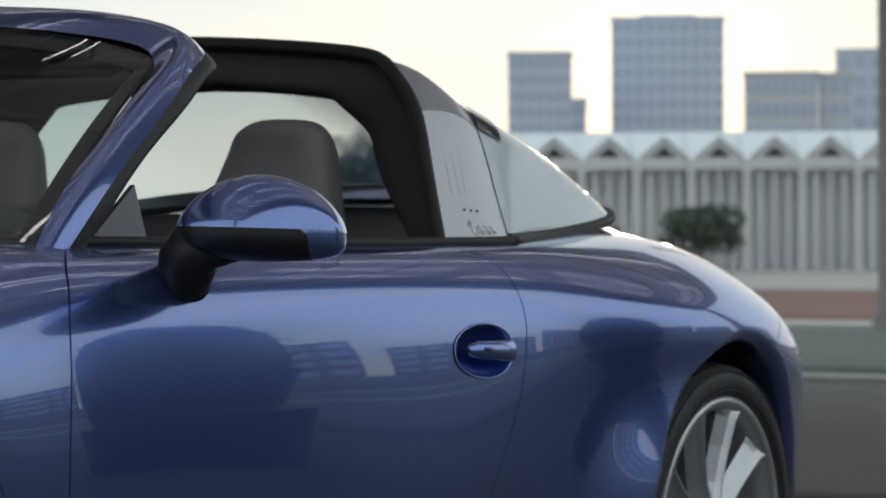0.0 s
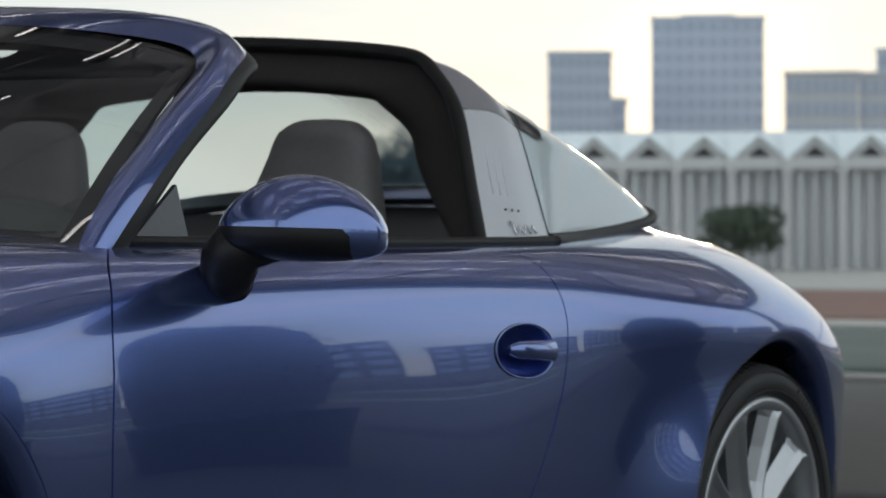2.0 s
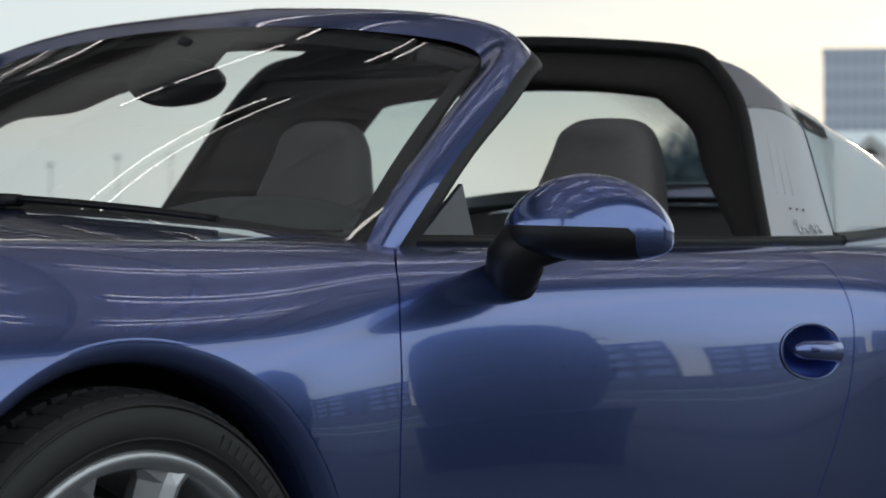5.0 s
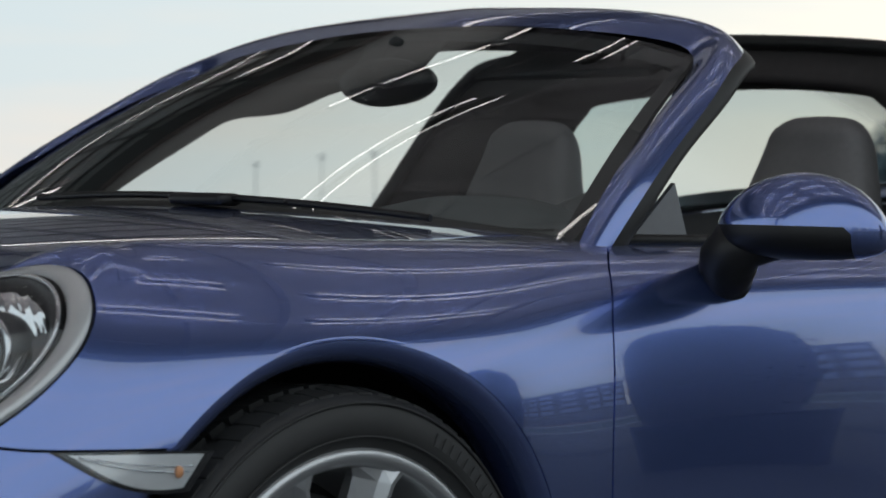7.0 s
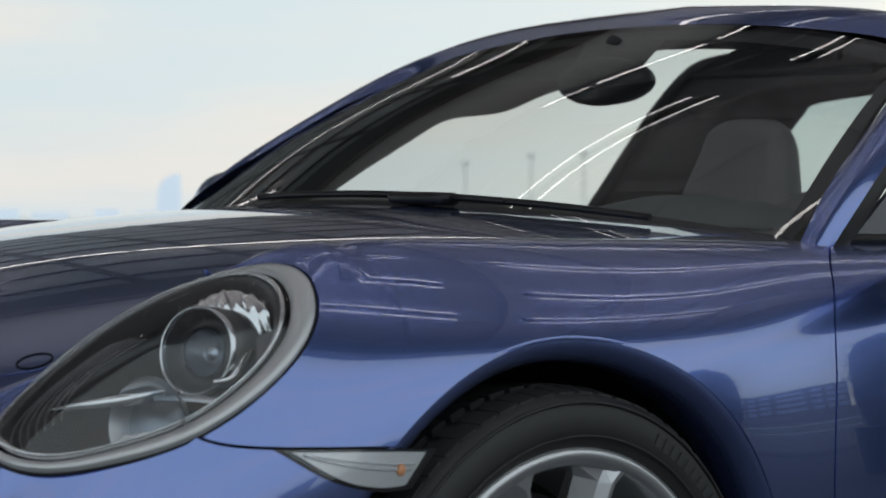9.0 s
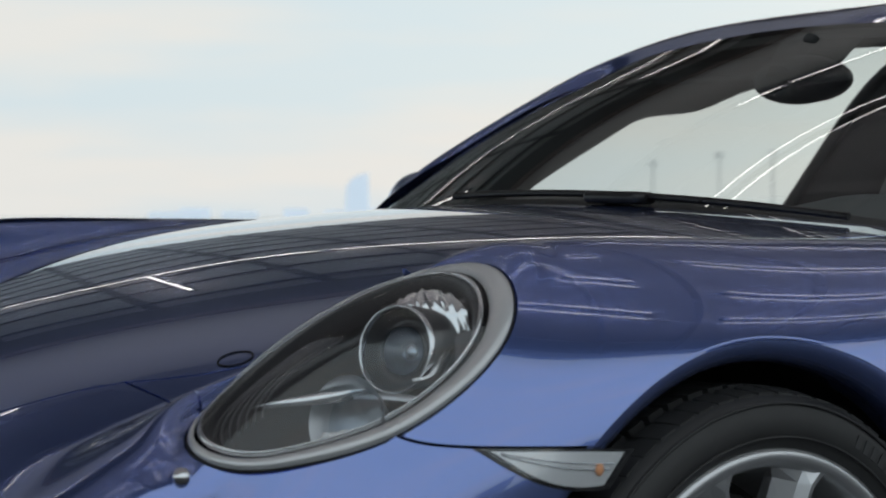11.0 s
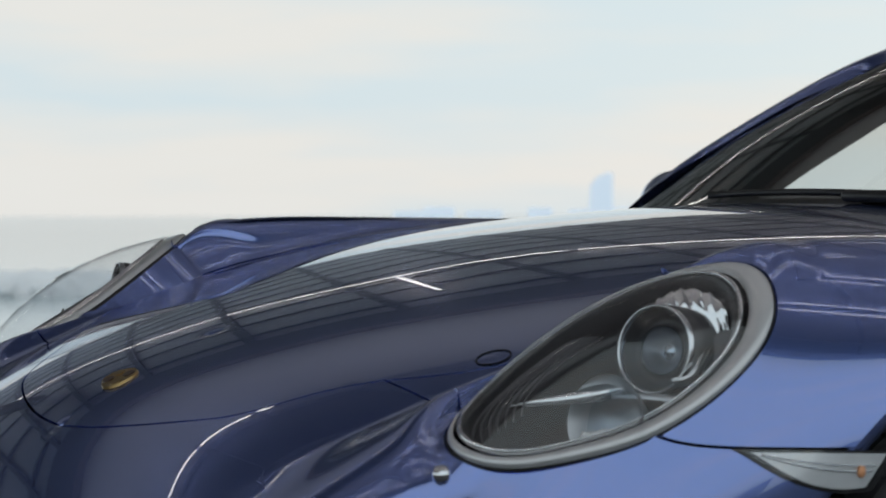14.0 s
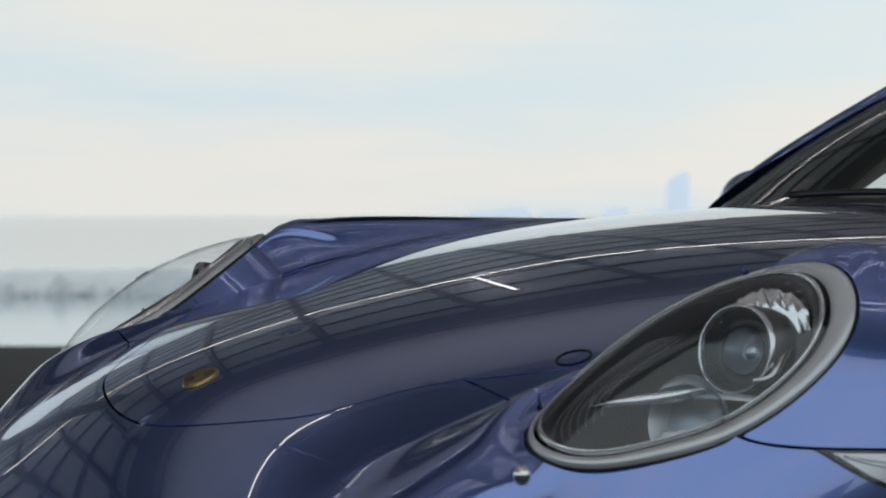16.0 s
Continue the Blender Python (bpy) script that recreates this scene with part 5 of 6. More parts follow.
SIDEWALL_MARK = material("worn_sidewall_mark", (0.05, 0.05, 0.052), 0.5)
BRAKE = material("brake_steel", (0.08, 0.08, 0.08), 0.4, 0.8, spread=0.2, scale=60)
for sign in (-1, 1):
    wheel(-0.012, 0.352, sign, 0.338, 0.266, 0.235, 0.872)
    wheel(2.445, 0.333, sign, 0.345, 0.277, 0.29, 0.895)


# ---- surroundings ----
def bearing(az, dist, z=0.0):
    """A place so many metres from the pan axis; az in degrees to the left of +y."""
    return Vector((AXIS.x - math.sin(radians(az)) * dist, AXIS.y + math.cos(radians(az)) * dist, z))


def ground_z(x, y):
    """The road falls gently towards the tail of the car and levels out."""
    fall = -0.0317 * (95 * math.tanh(x / 95) if x > 0 else 8 * math.tanh(x / 8))
    return fall + 0.0178 * 7 * math.tanh(y / 7)


def quay(x):
    return 13.2 if x < 8 else 13.2 + (x - 8) * 1.1


ROAD = material("grey_road_asphalt", (0.085, 0.085, 0.088), 0.8, spread=0.3, scale=3.0, bump=0.6, bump_scale=45)
# a darker copy of the road's asphalt, with the canopy's shade in its colour
ASPHALT_SHADED = material("worn_asphalt", (0.062, 0.062, 0.066), 0.8, spread=0.3, scale=3.0, bump=0.6, bump_scale=45)
PALE_STONE = material("pale_paving", (0.42, 0.40, 0.38), 0.8, spread=0.2, scale=1.2, bump=0.3, bump_scale=20)
BED = material("red_brown_planting_bed", (0.21, 0.11, 0.085), 0.9, spread=0.45, scale=1.6, bump=0.6, bump_scale=12)
VERGE = material("grey_green_verge", (0.10, 0.13, 0.115), 0.9, spread=0.35, scale=2.0, bump=0.5, bump_scale=15)
WHITE_WALL = material("white_painted_wall", (0.78, 0.79, 0.78), 0.7, spread=0.08, scale=2.0, bump=0.2, bump_scale=25)
# rock colour raised nearly to white in place of haze over the water
ROCK = material("breakwater_rock", (0.85, 0.87, 0.90), 0.9, spread=0.35, scale=0.7, bump=0.6, bump_scale=3)
# the water's own colour is brightened to carry the haze towards the horizon
SEA = material("sea_water", (0.30, 0.37, 0.39), 0.10, bump=0.18, bump_scale=0.9)
SOFFIT_PLAIN = material("plain_grey_soffit", (0.80, 0.79, 0.80), 0.6, spread=0.2, scale=1.2, bump=0.1, bump_scale=20, coat=1.0, **{"Coat Roughness": 0.28})
SOFFIT = material("brown_canopy_soffit", (0.52, 0.44, 0.42), 0.6, spread=0.25, scale=1.5, bump=0.1, bump_scale=20, coat=1.0, **{"Coat Roughness": 0.28})
SOFFIT_DARK = material("dark_canopy_soffit", (0.45, 0.44, 0.47), 0.7, spread=0.3, scale=1.5, bump=0.1, bump_scale=20)
BEAM = material("dark_brown_beam", (0.21, 0.18, 0.175), 0.6, spread=0.2, scale=3)
STEEL = material("dark_painted_steel", (0.03, 0.028, 0.028), 0.5, spread=0.2, scale=8)
TUBE = lamp_material("tube_light", (1.0, 0.96, 0.93), 4.5)
POST = material("weathered_post", (0.23, 0.22, 0.21), 0.7, spread=0.25, scale=6)

xs = sorted({*np.linspace(-400, -20, 12), *np.linspace(-20, 30, 51), *np.linspace(30, 900, 40)})
rows = [[(x, y, ground_z(x, y)) for y in [-400 + (q ** 0.45) * (quay(x) + 400) for q in np.linspace(0, 1, 70)]] for x in xs]
tagged(part("ground", grid_mesh("ground", rows), ASPHALT_SHADED), "worn asphalt ground, darkened for shade, sloping gently", "ground", kind="structure")
tagged(part("water", grid_mesh("water", [[(x, y, -3.2) for y in (-3900, 0, 4800)] for x in (-4800, 0, 4800)]), SEA), "calm sea coloured paler for haze, under a hazy sky", "water", kind="structure")
# face of the quay
rows = [[(x, quay(x), ground_z(x, quay(x))), (x, quay(x), -3.4)] for x in xs]
tagged(part("quay_wall", grid_mesh("quay_wall", rows), PALE_STONE), "pale stone quay wall", "wall", kind="structure")

def strip_of_ground(name, d0, d1, mat, label, lift, half=70.0, centre=-64.0):
    """A band of ground across the view, with kerb-high edges."""
    e, side = bearing(centre, 1) - bearing(centre, 0), Vector((0, 0, 1)).cross(bearing(centre, 1) - bearing(centre, 0))
    rows = []
    for k in np.linspace(-half, 2 + 0.29 * d1, 40):
        row = []
        for d, up in ((d0, -0.1), (d0, lift), *[(d0 + (d1 - d0) * q, lift) for q in (0.1, 0.3, 0.5, 0.7, 0.9)], (d1, lift), (d1, -0.1)):
            q = bearing(centre, d) + side * k
            row.append((q.x, q.y, ground_z(q.x, q.y) + up))
        rows.append(row)
    return tagged(part(name, grid_mesh(name, rows), mat), label, "pavement", kind="structure")


strip_of_ground("road", 9.0, 19.596, ROAD, "grey worn asphalt road", 0.008)
strip_of_ground("kerb_near", 19.6, 20.3, PALE_STONE, "pale kerb along the road", 0.05)
strip_of_ground("verge", 20.304, 38.5, VERGE, "grey-green verge beside the road", 0.04)
strip_of_ground("kerb_far", 38.504, 43, PALE_STONE, "pale paved edge", 0.07)
strip_of_ground("planting_bed", 43.004, 90, BED, "red-brown planting bed", 0.06)
strip_of_ground("pavement", 90.004, 158, PALE_STONE, "pale paved forecourt", 0.07)

# breakwater
breakwater_bm = bmesh.new()
mole = [[breakwater_bm.verts.new(bearing(a, d, z + 0.08 * math.sin(a * 9 + d))) for d, z in ((127, -3.4), (129, -2.25), (132, -2.05), (136, -2.1), (139, -3.4))] for a in np.linspace(-33, -6, 90)]
for one, two in zip(mole, mole[1:]):
    for k in range(4):
        breakwater_bm.faces.new((one[k], two[k], two[k + 1], one[k + 1]))
for k in range(120):
    az = random.uniform(-31, -8)
    q = bearing(az, random.uniform(126.5, 128.5), -3.2 + random.uniform(0, 0.3))
    bmesh.ops.create_icosphere(breakwater_bm, subdivisions=1, radius=1, matrix=Matrix.LocRotScale(q, Euler((random.random() * 6, random.random() * 6, 0)), (random.uniform(0.5, 1.1), random.uniform(0.5, 1.1), random.uniform(0.35, 0.7))))
tagged(part("breakwater", breakwater_bm, ROCK), "rock breakwater in the sea, paled for haze", "breakwater", kind="stuff")

# ---- canopy over the car ----
CX0, CX1, CY0, CYN, CYM, CYL, CY1, CZ = -13.0, 14.6, -3.9, 5.2, 7.8, 8.9, 24.0, 5.3
CANOPY = Matrix.Rotation(radians(-6), 4, "Z")
bm = bmesh.new()
box(bm, CX0, CYM, CZ, CX1, CY1, CZ + 0.25)
tagged(part("ceiling", bm, SOFFIT), "brown canopy soffit between dark beams", "ceiling", kind="structure").matrix_world = CANOPY
SKEW = math.tan(radians(20))
bm = bmesh.new()
for k in range(24):
    x0 = CX0 - 5.5 + 1.42 * k
    y0, y1 = max(CYL, CYL + (CX0 + 0.2 - x0) / SKEW), min(CY1, CYL + (CX1 - 0.2 - x0) / SKEW)
    if y1 - y0 < 1:
        continue
    ends = [(x0 + (y - CYL) * SKEW, y) for y in (y0, y1)]
    v = [bm.verts.new((x + dx, y, z)) for x, y in ends for dx in (-0.06, 0.06) for z in (CZ - 0.07, CZ - 0.004)]
    for f in ((0, 2, 6, 4), (0, 1, 3, 2), (4, 6, 7, 5), (0, 4, 5, 1), (2, 3, 7, 6)):
        bm.faces.new([v[i] for i in f])
bmesh.ops.recalc_face_normals(bm, faces=bm.faces)
box(bm, CX0, CYM + 0.05, CZ - 0.16, CX1, CYL, CZ - 0.008)
for k in range(9):
    y = CYL + 0.9 + 1.6 * k
    box(bm, CX0 + 0.2, y - 0.05, CZ - 0.066, CX1 - 0.2, y + 0.05, CZ - 0.006)
tagged(part("ceiling_beams", bm, BEAM), "crossing dark steel beams under the canopy", "beam", kind="structure").matrix_world = CANOPY
bm = bmesh.new()
box(bm, CX0, CYN, CZ - 0.02, CX1, CYM - 0.004, CZ + 0.25)
tagged(part("ceiling_middle", bm, SOFFIT_PLAIN), "plain grey canopy soffit", "ceiling", kind="structure").matrix_world = CANOPY
bm = bmesh.new()
box(bm, CX0, CY0, CZ, CX1, CYN - 0.004, CZ + 0.25)
for k in range(9):
    y = CY0 + 0.5 + k * 1.05
    box(bm, CX0, y - 0.05, CZ - 0.09, CX1, y + 0.05, CZ - 0.002)
for k in range(26):
    x = CX0 + 0.4 + k * (CX1 - CX0 - 0.8) / 25
    box(bm, x - 0.05, CY0, CZ - 0.12, x + 0.05, CYN - 0.01, CZ - 0.004)
box(bm, CX0, CY0 - 0.08, CZ - 0.35, CX1, CY0 - 0.002, CZ + 0.3)
tagged(part("ceiling_edge", bm, SOFFIT_DARK), "dark brown canopy soffit with beams and a deep edge", "ceiling", kind="structure").matrix_world = CANOPY


def tube_light():
    light = tagged(new("tube_light"), "twin white tube light under the dark canopy", "lamp", "canopy tube lights")
    bm = bmesh.new()
    box(bm, -1.25, -0.05, 0.03, 1.25, 0.05, 0.09, 0.01)
    for x in (-1.0, 1.0):
        tube(bm, [(x, 0, 0.08), (x, 0, 0.54)], 0.012, 6)
    part("housing", bm, STEEL, light)
    for y in (-0.11, 0.11):
        bm = bmesh.new()
        tube(bm, [(-1.22, y, 0.0), (1.22, y, 0.0)], 0.009, 8)
        part("tube", bm, TUBE, light)
    return light


first = tube_light()
first.matrix_world = CANOPY @ pose(CX0 + 1.6, -2.0, CZ - 0.52)
for j, y in enumerate((-2.0, -0.9, 0.5, 2.8)):
    for k in range(8):
        if (j, k) != (0, 0) and (y < 1 or k > 3):
            copy_thing(first, CANOPY @ pose(CX0 + 1.6 + k * 3.2, y, CZ - 0.52))


def tube_bar():
    """A long single tube close under the soffit."""
    light = tagged(new("tube_bar"), "long single white tube light under the canopy", "lamp", "canopy tube bars")
    bm = bmesh.new()
    box(bm, -1.7, -0.04, 0.03, 1.7, 0.04, 0.08, 0.01)
    part("housing", bm, STEEL, light)
    bm = bmesh.new()
    tube(bm, [(-1.66, 0, 0.0), (1.66, 0, 0.0)], 0.011, 8)
    part("tube", bm, TUBE, light)
    return light


bar = tube_bar()
row = CANOPY @ pose(4.9, 13.6, CZ - 0.085, 0, 0, -20)
bar.matrix_world = row
for k in (-4, -3, -2, -1, 1, 2):
    copy_thing(bar, row @ pose(3.42 * k, 0, 0))
for x, y in ((0.1, -1.75), (-10.4, -1.75), (4.2, -2.6)):
    copy_thing(bar, row @ pose(x, y, 0, 0, 0, 0 if x > 4 else 90))
for x, y in ((4.65, 4.9), (8.1, 4.9), (-2.2, 5.1)):
    copy_thing(bar, CANOPY @ pose(x, y, CZ - 0.105))


def post(x, y, r, top, label, name="canopy_post"):
    z = ground_z(x, y)
    bm = bmesh.new()
    tube(bm, [(x, y, z - 0.1), (x, y, z + 0.25), (x, y, z + 0.3), (x, y, top)], [r * 1.5, r * 1.45, r, r], 20)
    tagged(part(name, bm, POST), label, "post")


for x, y in ((13.6, -4.6), (-12.4, -1.0), (-12.4, 12.6), (0.5, 12.7)):
    post(x, y, 0.34, CZ - 0.3, "round dark canopy post on asphalt")
q = bearing(-68.35, 38)
post(q.x, q.y, 0.17, 9.5, "tall grey post beside the verge", "post")


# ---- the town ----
# haze is mixed into the cladding and window colours: paler, bluer, low in contrast
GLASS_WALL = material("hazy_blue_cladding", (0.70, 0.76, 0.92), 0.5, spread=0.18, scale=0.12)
PALE_WALL = material("pale_rendered_wall", (0.72, 0.72, 0.74), 0.7, spread=0.12, scale=0.2)
STREET_WALL = material("grey_street_wall", (0.24, 0.23, 0.24), 0.8, spread=0.2, scale=0.3)
HAZE_WINDOW = material("dark_window_glass", (0.50, 0.55, 0.66), 0.15, coat=0.4)
ROOF_WHITE = material("white_blue_roof_sheet", (0.80, 0.85, 0.88), 0.5, spread=0.08, scale=0.5)
STONE = material("grey_stone", (0.78, 0.76, 0.75), 0.8, spread=0.25, scale=0.5, bump=0.3, bump_scale=5)


def building(az0, az1, dist, top, label, wall, floors, bays, deep=18.0, base=None, roof_step=0.0):
    """A block seen from the street: wall, roof, and a window in every bay of every floor."""
    a, b = bearing(az0, dist), bearing(az1, dist)
    mid = (a + b) / 2
    wide = (b - a).length
    z0 = ground_z(mid.x, mid.y) if base is None else base
    turn = math.atan2((b - a).y, (b - a).x)
    house = tagged(new("building"), label, "building")
    house.matrix_world = Matrix.Translation((mid.x, mid.y, z0)) @ Matrix.Rotation(turn, 4, "Z")
    away = 1 if (Matrix.Rotation(turn, 4, "Z") @ Vector((0, 1, 0))).dot(mid - AXIS) > 0 else -1
    high = top - z0
    bm = bmesh.new()
    box(bm, -wide / 2, 0, 0, wide / 2, away * deep, high)
    part("wall", bm, wall, house)
    bm = bmesh.new()
    box(bm, -wide / 2 - 0.2, -away * 0.2, high, wide / 2 + 0.2, away * deep, high + 0.5)
    if roof_step:
        box(bm, -wide / 4, away * 3, high + 0.5, wide / 4, away * 10, high + 0.5 + roof_step)
    part("roof", bm, wall, house)
    me = None
    w, h = wide / bays, high / floors
    for f in range(floors):
        for k in range(bays):
            if me is None:
                bm = bmesh.new()
                box(bm, -w * 0.36, -away * 0.10, h * 0.22, w * 0.36, away * 0.02, h * 0.80)
                first_window = part("window", bm, HAZE_WINDOW, house)
                me = first_window.data
                first_window.location = (-wide / 2 + w * (k + 0.5), 0, f * h)
                continue
            win = new("window", me)
            win.parent = house
            win.location = (-wide / 2 + w * (k + 0.5), 0, f * h)
    return house


building(-62.15, -64.70, 420, 33.0, "tall office tower tinted blue for haze", GLASS_WALL, 14, 10, 30, roof_step=0.6)
building(-59.80, -61.25, 400, 26.1, "grey apartment tower with balconies, tinted for haze", GLASS_WALL, 11, 7, 20)
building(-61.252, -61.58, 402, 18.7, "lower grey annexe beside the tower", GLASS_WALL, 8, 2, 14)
building(-65.15, -66.80, 380, 21.5, "pale grey office block with windows", PALE_WALL, 7, 8, 20)
building(-66.81, -67.55, 382, 21.4, "white-walled office block with windows", PALE_WALL, 7, 3, 20)
building(-67.2, -70.5, 430, 28.0, "blue-grey office block tinted for haze", GLASS_WALL, 9, 9, 20)
building(-65.0, -65.6, 440, 14.0, "low pale hazy block far off", PALE_WALL, 4, 3, 14)
for az, w, h in ((-98, 9, 13), (-110, 12, 10), (-123, 10, 15), (-137, 13, 11), (-152, 11, 14), (-168, 12, 10), (-184, 12, 12), (-200, 14, 9), (-218, 12, 12), (-238, 12, 9)):
    building(az, az - w, 120, h * 0.78, "grey street-side block with rows of windows", STREET_WALL, 4, 9, 14, base=0.0)


# market hall with a row of gables
def gable_bay():
    bay = tagged(new("market_bay"), "grey stone market bay with a white gabled roof", "building", "market hall bays")
    bm = bmesh.new()
    for x in (-1.63, 1.63):
        box(bm, x - 0.2, -0.2, 0, x + 0.2, 0.2, 5.9, 0.05)
        box(bm, x - 0.28, -0.28, 5.6, x + 0.28, 0.28, 5.9)
        box(bm, x - 0.28, -0.28, 0, x + 0.28, 0.28, 0.5)
    part("pillar", bm, STONE, bay)
    for x in (-0.82, 0.0, 0.82):
        bm = bmesh.new()
        box(bm, x - 0.09, -0.1, 0, x + 0.09, 0.1, 5.7)
        part("column", bm, WHITE_WALL if x else STONE, bay)
    bm = bmesh.new()
    box(bm, -1.8, -0.35, 5.9, 1.8, 0.4, 6.5)
    part("beam", bm, STONE, bay)
    bm = bmesh.new()
    v = [bm.verts.new(q) for q in ((-1.35, -0.1, 6.5), (1.35, -0.1, 6.5), (0, -0.1, 7.7), (-1.35, 0.2, 6.5), (1.35, 0.2, 6.5), (0, 0.2, 7.7))]
    for f in ((0, 1, 2), (5, 4, 3), (0, 3, 4, 1), (1, 4, 5, 2), (2, 5, 3, 0)):
        bm.faces.new([v[i] for i in f])
    part("pediment", bm, STONE, bay)
    bm = bmesh.new()
    v = [bm.verts.new(q) for q in ((-0.72, -0.13, 6.62), (0.72, -0.13, 6.62), (0, -0.13, 7.25), (-0.72, -0.105, 6.62), (0.72, -0.105, 6.62), (0, -0.105, 7.25))]
    for f in ((0, 1, 2), (5, 4, 3), (0, 3, 4, 1), (1, 4, 5, 2), (2, 5, 3, 0)):
        bm.faces.new([v[i] for i in f])
    part("gable_grille", bm, STEEL, bay)
    bm = bmesh.new()
    v = [bm.verts.new(q) for q in ((-1.8, 0.45, 6.52), (1.8, 0.45, 6.52), (1.8, 4.6, 8.25), (-1.8, 4.6, 8.25), (-1.8, 0.45, 6.4), (1.8, 0.45, 6.4), (1.8, 4.6, 8.1), (-1.8, 4.6, 8.1))]
    for f in ((0, 1, 2, 3), (7, 6, 5, 4), (0, 4, 5, 1), (2, 6, 7, 3)):
        bm.faces.new([v[i] for i in f])
    part("main_roof", bm, ROOF_WHITE, bay)
    bm = bmesh.new()
    for sgn in (-1, 1):
        v = [bm.verts.new(q) for q in ((sgn * 1.45, -0.35, 6.5), (0, -0.35, 7.75), (0, 4.4, 7.75), (sgn * 1.45, 4.4, 6.5), (sgn * 1.45, -0.35, 6.66), (0, -0.35, 7.92), (0, 4.4, 7.92), (sgn * 1.45, 4.4, 6.66))]
        for f in ((0, 1, 2, 3), (7, 6, 5, 4), (0, 4, 5, 1), (3, 2, 6, 7), (0, 3, 7, 4)):
            bm.faces.new([v[i] for i in f])
    bmesh.ops.recalc_face_normals(bm, faces=bm.faces)
    part("roof", bm, ROOF_WHITE, bay)
    bm = bmesh.new()
    box(bm, -1.75, 1.4, 0, 1.75, 1.7, 6.4)
    part("back_wall", bm, PALE_WALL, bay)
    return bay


hall = gable_bay()
for k in range(14):
    q = bearing(-59.6 - k * 1.245, 150 - k * 0.3)
    z = ground_z(q.x, q.y) + 0.05
    m = Matrix.Translation((q.x, q.y, z)) @ Matrix.Rotation(radians(-59.6 - k * 0.4), 4, "Z")
    if k == 0:
        hall.matrix_world = m
    else:
        copy_thing(hall, m)

# bushes and trees
LEAF = material("dull_green_leaves", (0.055, 0.075, 0.045), 0.7, spread=0.4, scale=3)
# far leaves: a copy of the green, paled and blued for haze
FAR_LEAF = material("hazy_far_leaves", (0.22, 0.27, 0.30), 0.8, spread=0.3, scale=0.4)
NEAR_LEAF = material("grey_green_leaves", (0.10, 0.125, 0.09), 0.8, spread=0.4, scale=2)
BARK = material("brown_bark", (0.09, 0.07, 0.055), 0.9, spread=0.3, scale=6)


def foliage(bm, centre, size, count, leaf):
    for _ in range(count):
        d = Vector((random.gauss(0, 1), random.gauss(0, 1), random.gauss(0, 1))).normalized() * random.uniform(0.45, 1.0) ** 0.6
        q = Vector(centre) + Vector((d.x * size[0], d.y * size[1], d.z * size[2])) * random.uniform(0.85, 1.08)
        m = Matrix.LocRotScale(q, Euler((random.random() * 6, random.random() * 6, random.random() * 6)), (leaf, leaf * 0.55, leaf))
        v = [bm.verts.new(m @ Vector(p)) for p in ((-1, 0, 0), (0, -0.8, 0.1), (1, 0, 0), (0, 0.8, 0.1))]
        bm.faces.new(v)


def tree(az, dist, high, wide, label, base_z=None, name="tree", trunk_share=0.3, spot=None):
    q = spot or bearing(az, dist)
    z = ground_z(q.x, q.y) if base_z is None else base_z
    t = tagged(new(name), label, name)
    t.location = (q.x, q.y, z)
    bm = bmesh.new()
    tube(bm, [(0, 0, -0.1), (0.05, 0, high * trunk_share), (0.0, 0.1, high * 0.7)], [high * 0.035, high * 0.025, high * 0.012], 10)
    for k in range(5):
        a = k * 1.3
        tube(bm, [(0, 0, high * (trunk_share + 0.05 * k)), (wide * 0.25 * math.cos(a), wide * 0.25 * math.sin(a), high * (trunk_share + 0.16 + 0.06 * k))], [high * 0.012, high * 0.005], 6)
    part("trunk", bm, BARK, t)
    bm = bmesh.new()
    for k in range(7):
        a = k * 0.9
        foliage(bm, (wide * 0.2 * math.cos(a), wide * 0.2 * math.sin(a), high * (0.62 + 0.16 * math.sin(k * 2.3))), (wide * 0.33, wide * 0.33, high * 0.22), 260, max(0.035, wide * 0.045))
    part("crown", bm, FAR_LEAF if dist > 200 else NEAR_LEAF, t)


# added out of view: supplies the dark rounded shape mirrored in the door
shrub = tagged(new("shrub"), "unseen dark shrub in a tub, added for its reflection", "shrub")
shrub.location = (5.75, -5.0, ground_z(5.75, -5.0))
bm = bmesh.new()
tube(bm, [(0, 0, -0.02), (0, 0, 0.02), (0, 0, 0.44), (0, 0, 0.50)], [0.47, 0.49, 0.54, 0.55], 24)
part("tub", shade(bm), STEEL, shrub)
bm = bmesh.new()
tube(bm, [(0, 0, z) for z in (0.44, 0.8, 1.3, 2.0, 2.42, 2.62, 2.72)], [0.38, 0.45, 0.48, 0.47, 0.38, 0.22, 0.03], 24)
part("stems", bm, BARK, shrub)
bm = bmesh.new()
for k in range(20):
    w = 0.53 * (1 - (k / 20.5) ** 6) * (0.85 + 0.15 * min(1, k / 4))
    foliage(bm, (0.02 * math.sin(k * 2.1), 0.02 * math.cos(k * 1.7), 0.60 + 0.109 * k), (w, w, 0.11), 520, 0.036)
part("crown", bm, LEAF, shrub)
tree(-64.2, 140, 3.9, 5.0, "round dull green bush on the forecourt", name="bush", trunk_share=0.12)
tree(-61.9, 143, 2.7, 2.6, "small green bush on the forecourt", name="bush", trunk_share=0.12)
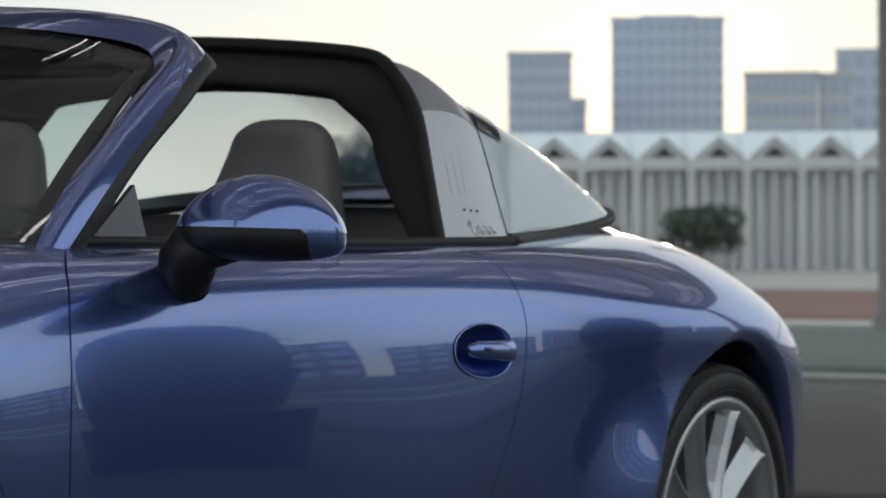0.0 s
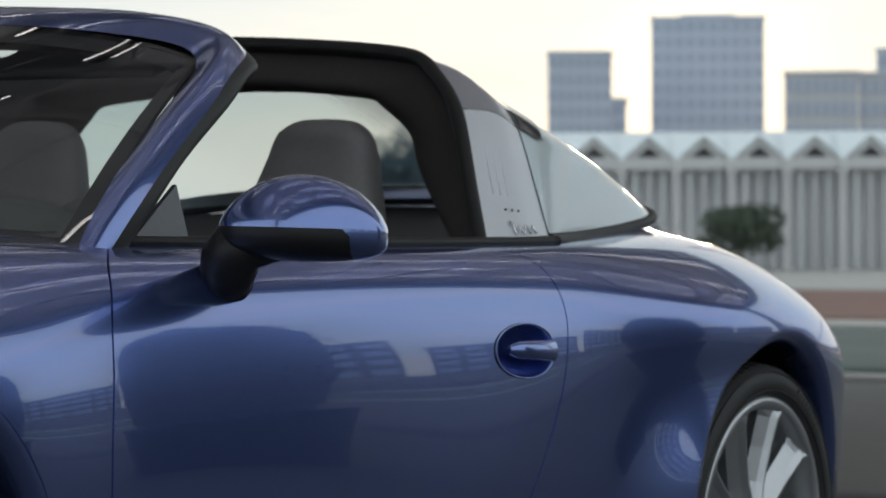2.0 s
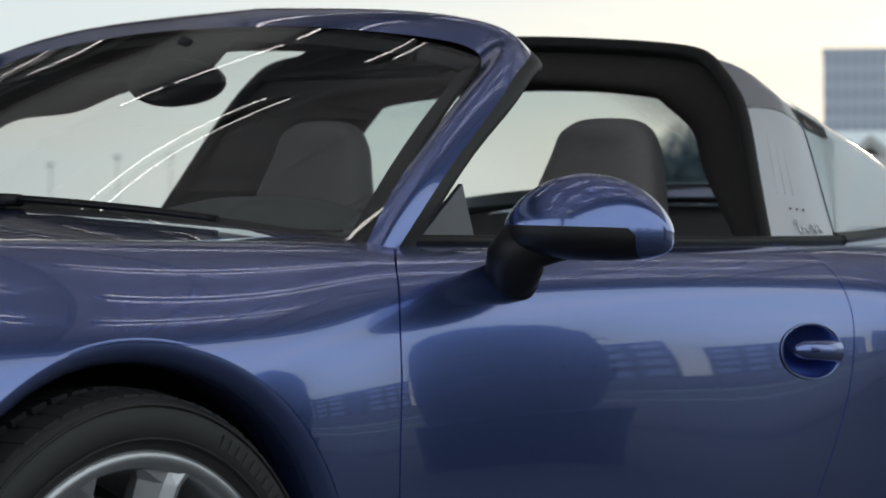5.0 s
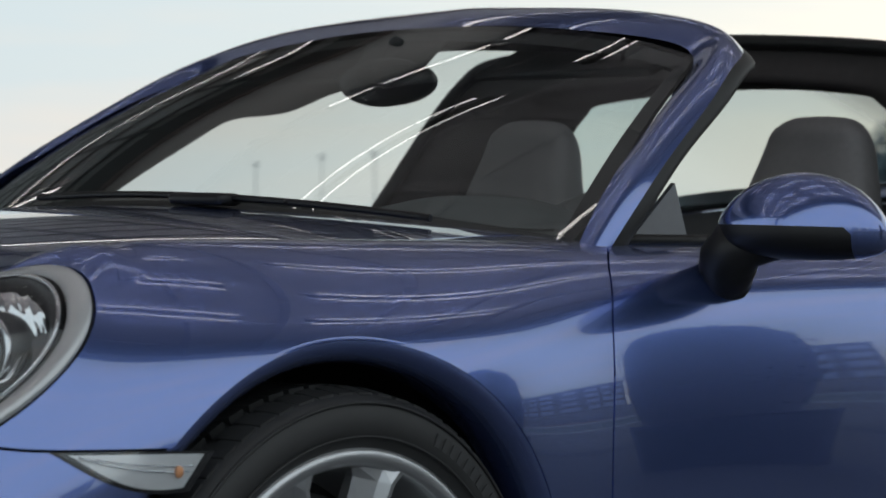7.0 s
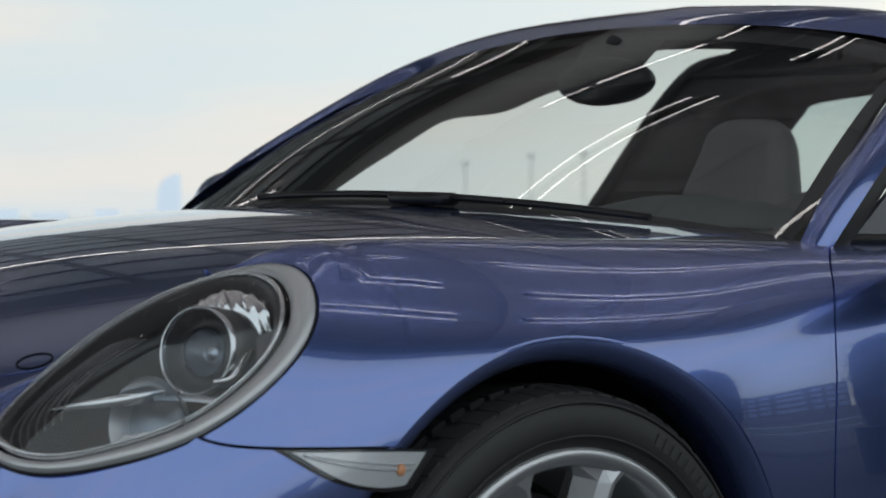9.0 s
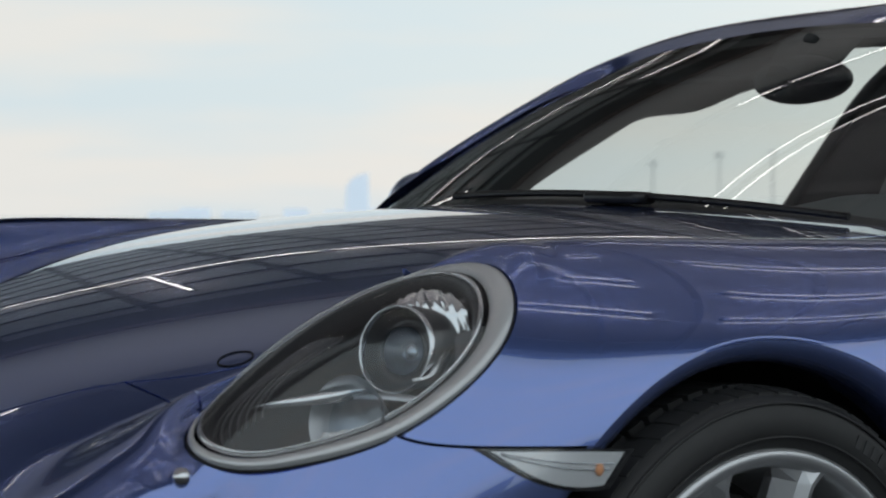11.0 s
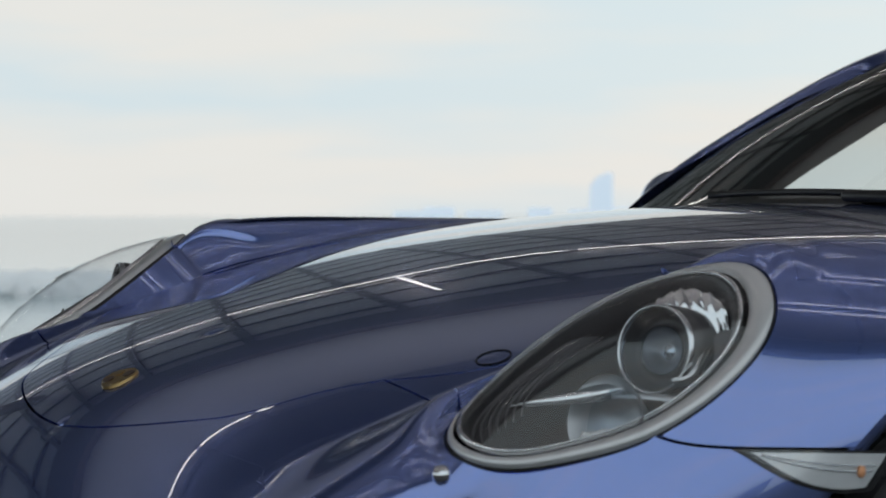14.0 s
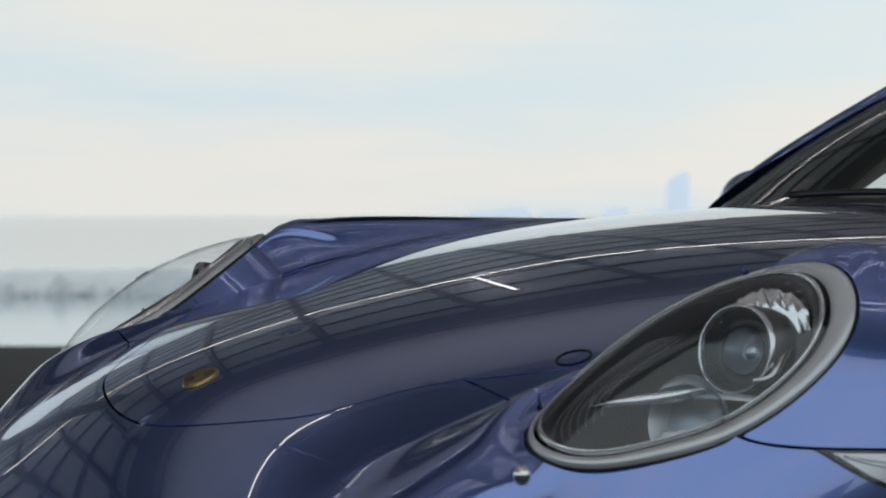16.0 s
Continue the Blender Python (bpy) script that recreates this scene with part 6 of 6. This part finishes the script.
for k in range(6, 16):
    tree(-53.0 - 0.42 * k, 250 + 9 * (k % 3), 8.5 + 1.5 * ((k * 7) % 4), 7.0, "far tree with leaves paled for haze", base_z=-2.5)
# far shore: blocks whose faint blue glow stands in for haze, and masts
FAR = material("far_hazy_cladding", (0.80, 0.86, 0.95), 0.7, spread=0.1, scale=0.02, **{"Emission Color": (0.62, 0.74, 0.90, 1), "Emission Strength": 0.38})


def far_block(az, dist, wide, high, sail=False):
    q = bearing(az, dist, -3.2)
    bm = bmesh.new()
    if sail:
        pts = [(-wide / 2, 0), (wide / 2, 0), (wide / 2, high), (wide * 0.25, high * 0.99), (-wide * 0.15, high * 0.90), (-wide * 0.42, high * 0.72)]
        front, back = [bm.verts.new((a, 0, b)) for a, b in pts], [bm.verts.new((a, wide * 0.6, b)) for a, b in pts]
        bm.faces.new(front)
        bm.faces.new(back[::-1])
        for k in range(len(pts)):
            bm.faces.new((front[k], back[k], back[(k + 1) % len(pts)], front[(k + 1) % len(pts)]))
        bmesh.ops.recalc_face_normals(bm, faces=bm.faces)
    else:
        box(bm, -wide / 2, 0, 0, wide / 2, wide, high)
    ob = tagged(part("far_tower" if sail else "far_block", bm, FAR), "far tower with a curved side, glowing blue for haze" if sail else "far block by the sea, glowing blue for haze", "building")
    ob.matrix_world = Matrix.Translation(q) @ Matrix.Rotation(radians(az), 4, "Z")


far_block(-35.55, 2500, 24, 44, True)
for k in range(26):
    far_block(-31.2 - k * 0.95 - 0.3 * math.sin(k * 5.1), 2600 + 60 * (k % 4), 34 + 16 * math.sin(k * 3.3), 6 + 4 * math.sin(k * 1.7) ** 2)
# the masts borrow the pale wall colour so that they fade as in haze
for az, d, h in ((-43.8, 330, 8.6), (-45.0, 300, 8.2), (-42.3, 340, 7.8)):
    q = bearing(az, d, -3.2)
    bm = bmesh.new()
    tube(bm, [(q.x, q.y, q.z), (q.x, q.y, h - 0.2)], [0.12, 0.06], 8)
    tube(bm, [(q.x - 0.7, q.y, h - 0.2), (q.x + 0.7, q.y, h - 0.2)], 0.16, 8)
    tagged(part("lamp_mast", bm, PALE_WALL), "thin far lamp mast by the sea", "mast")
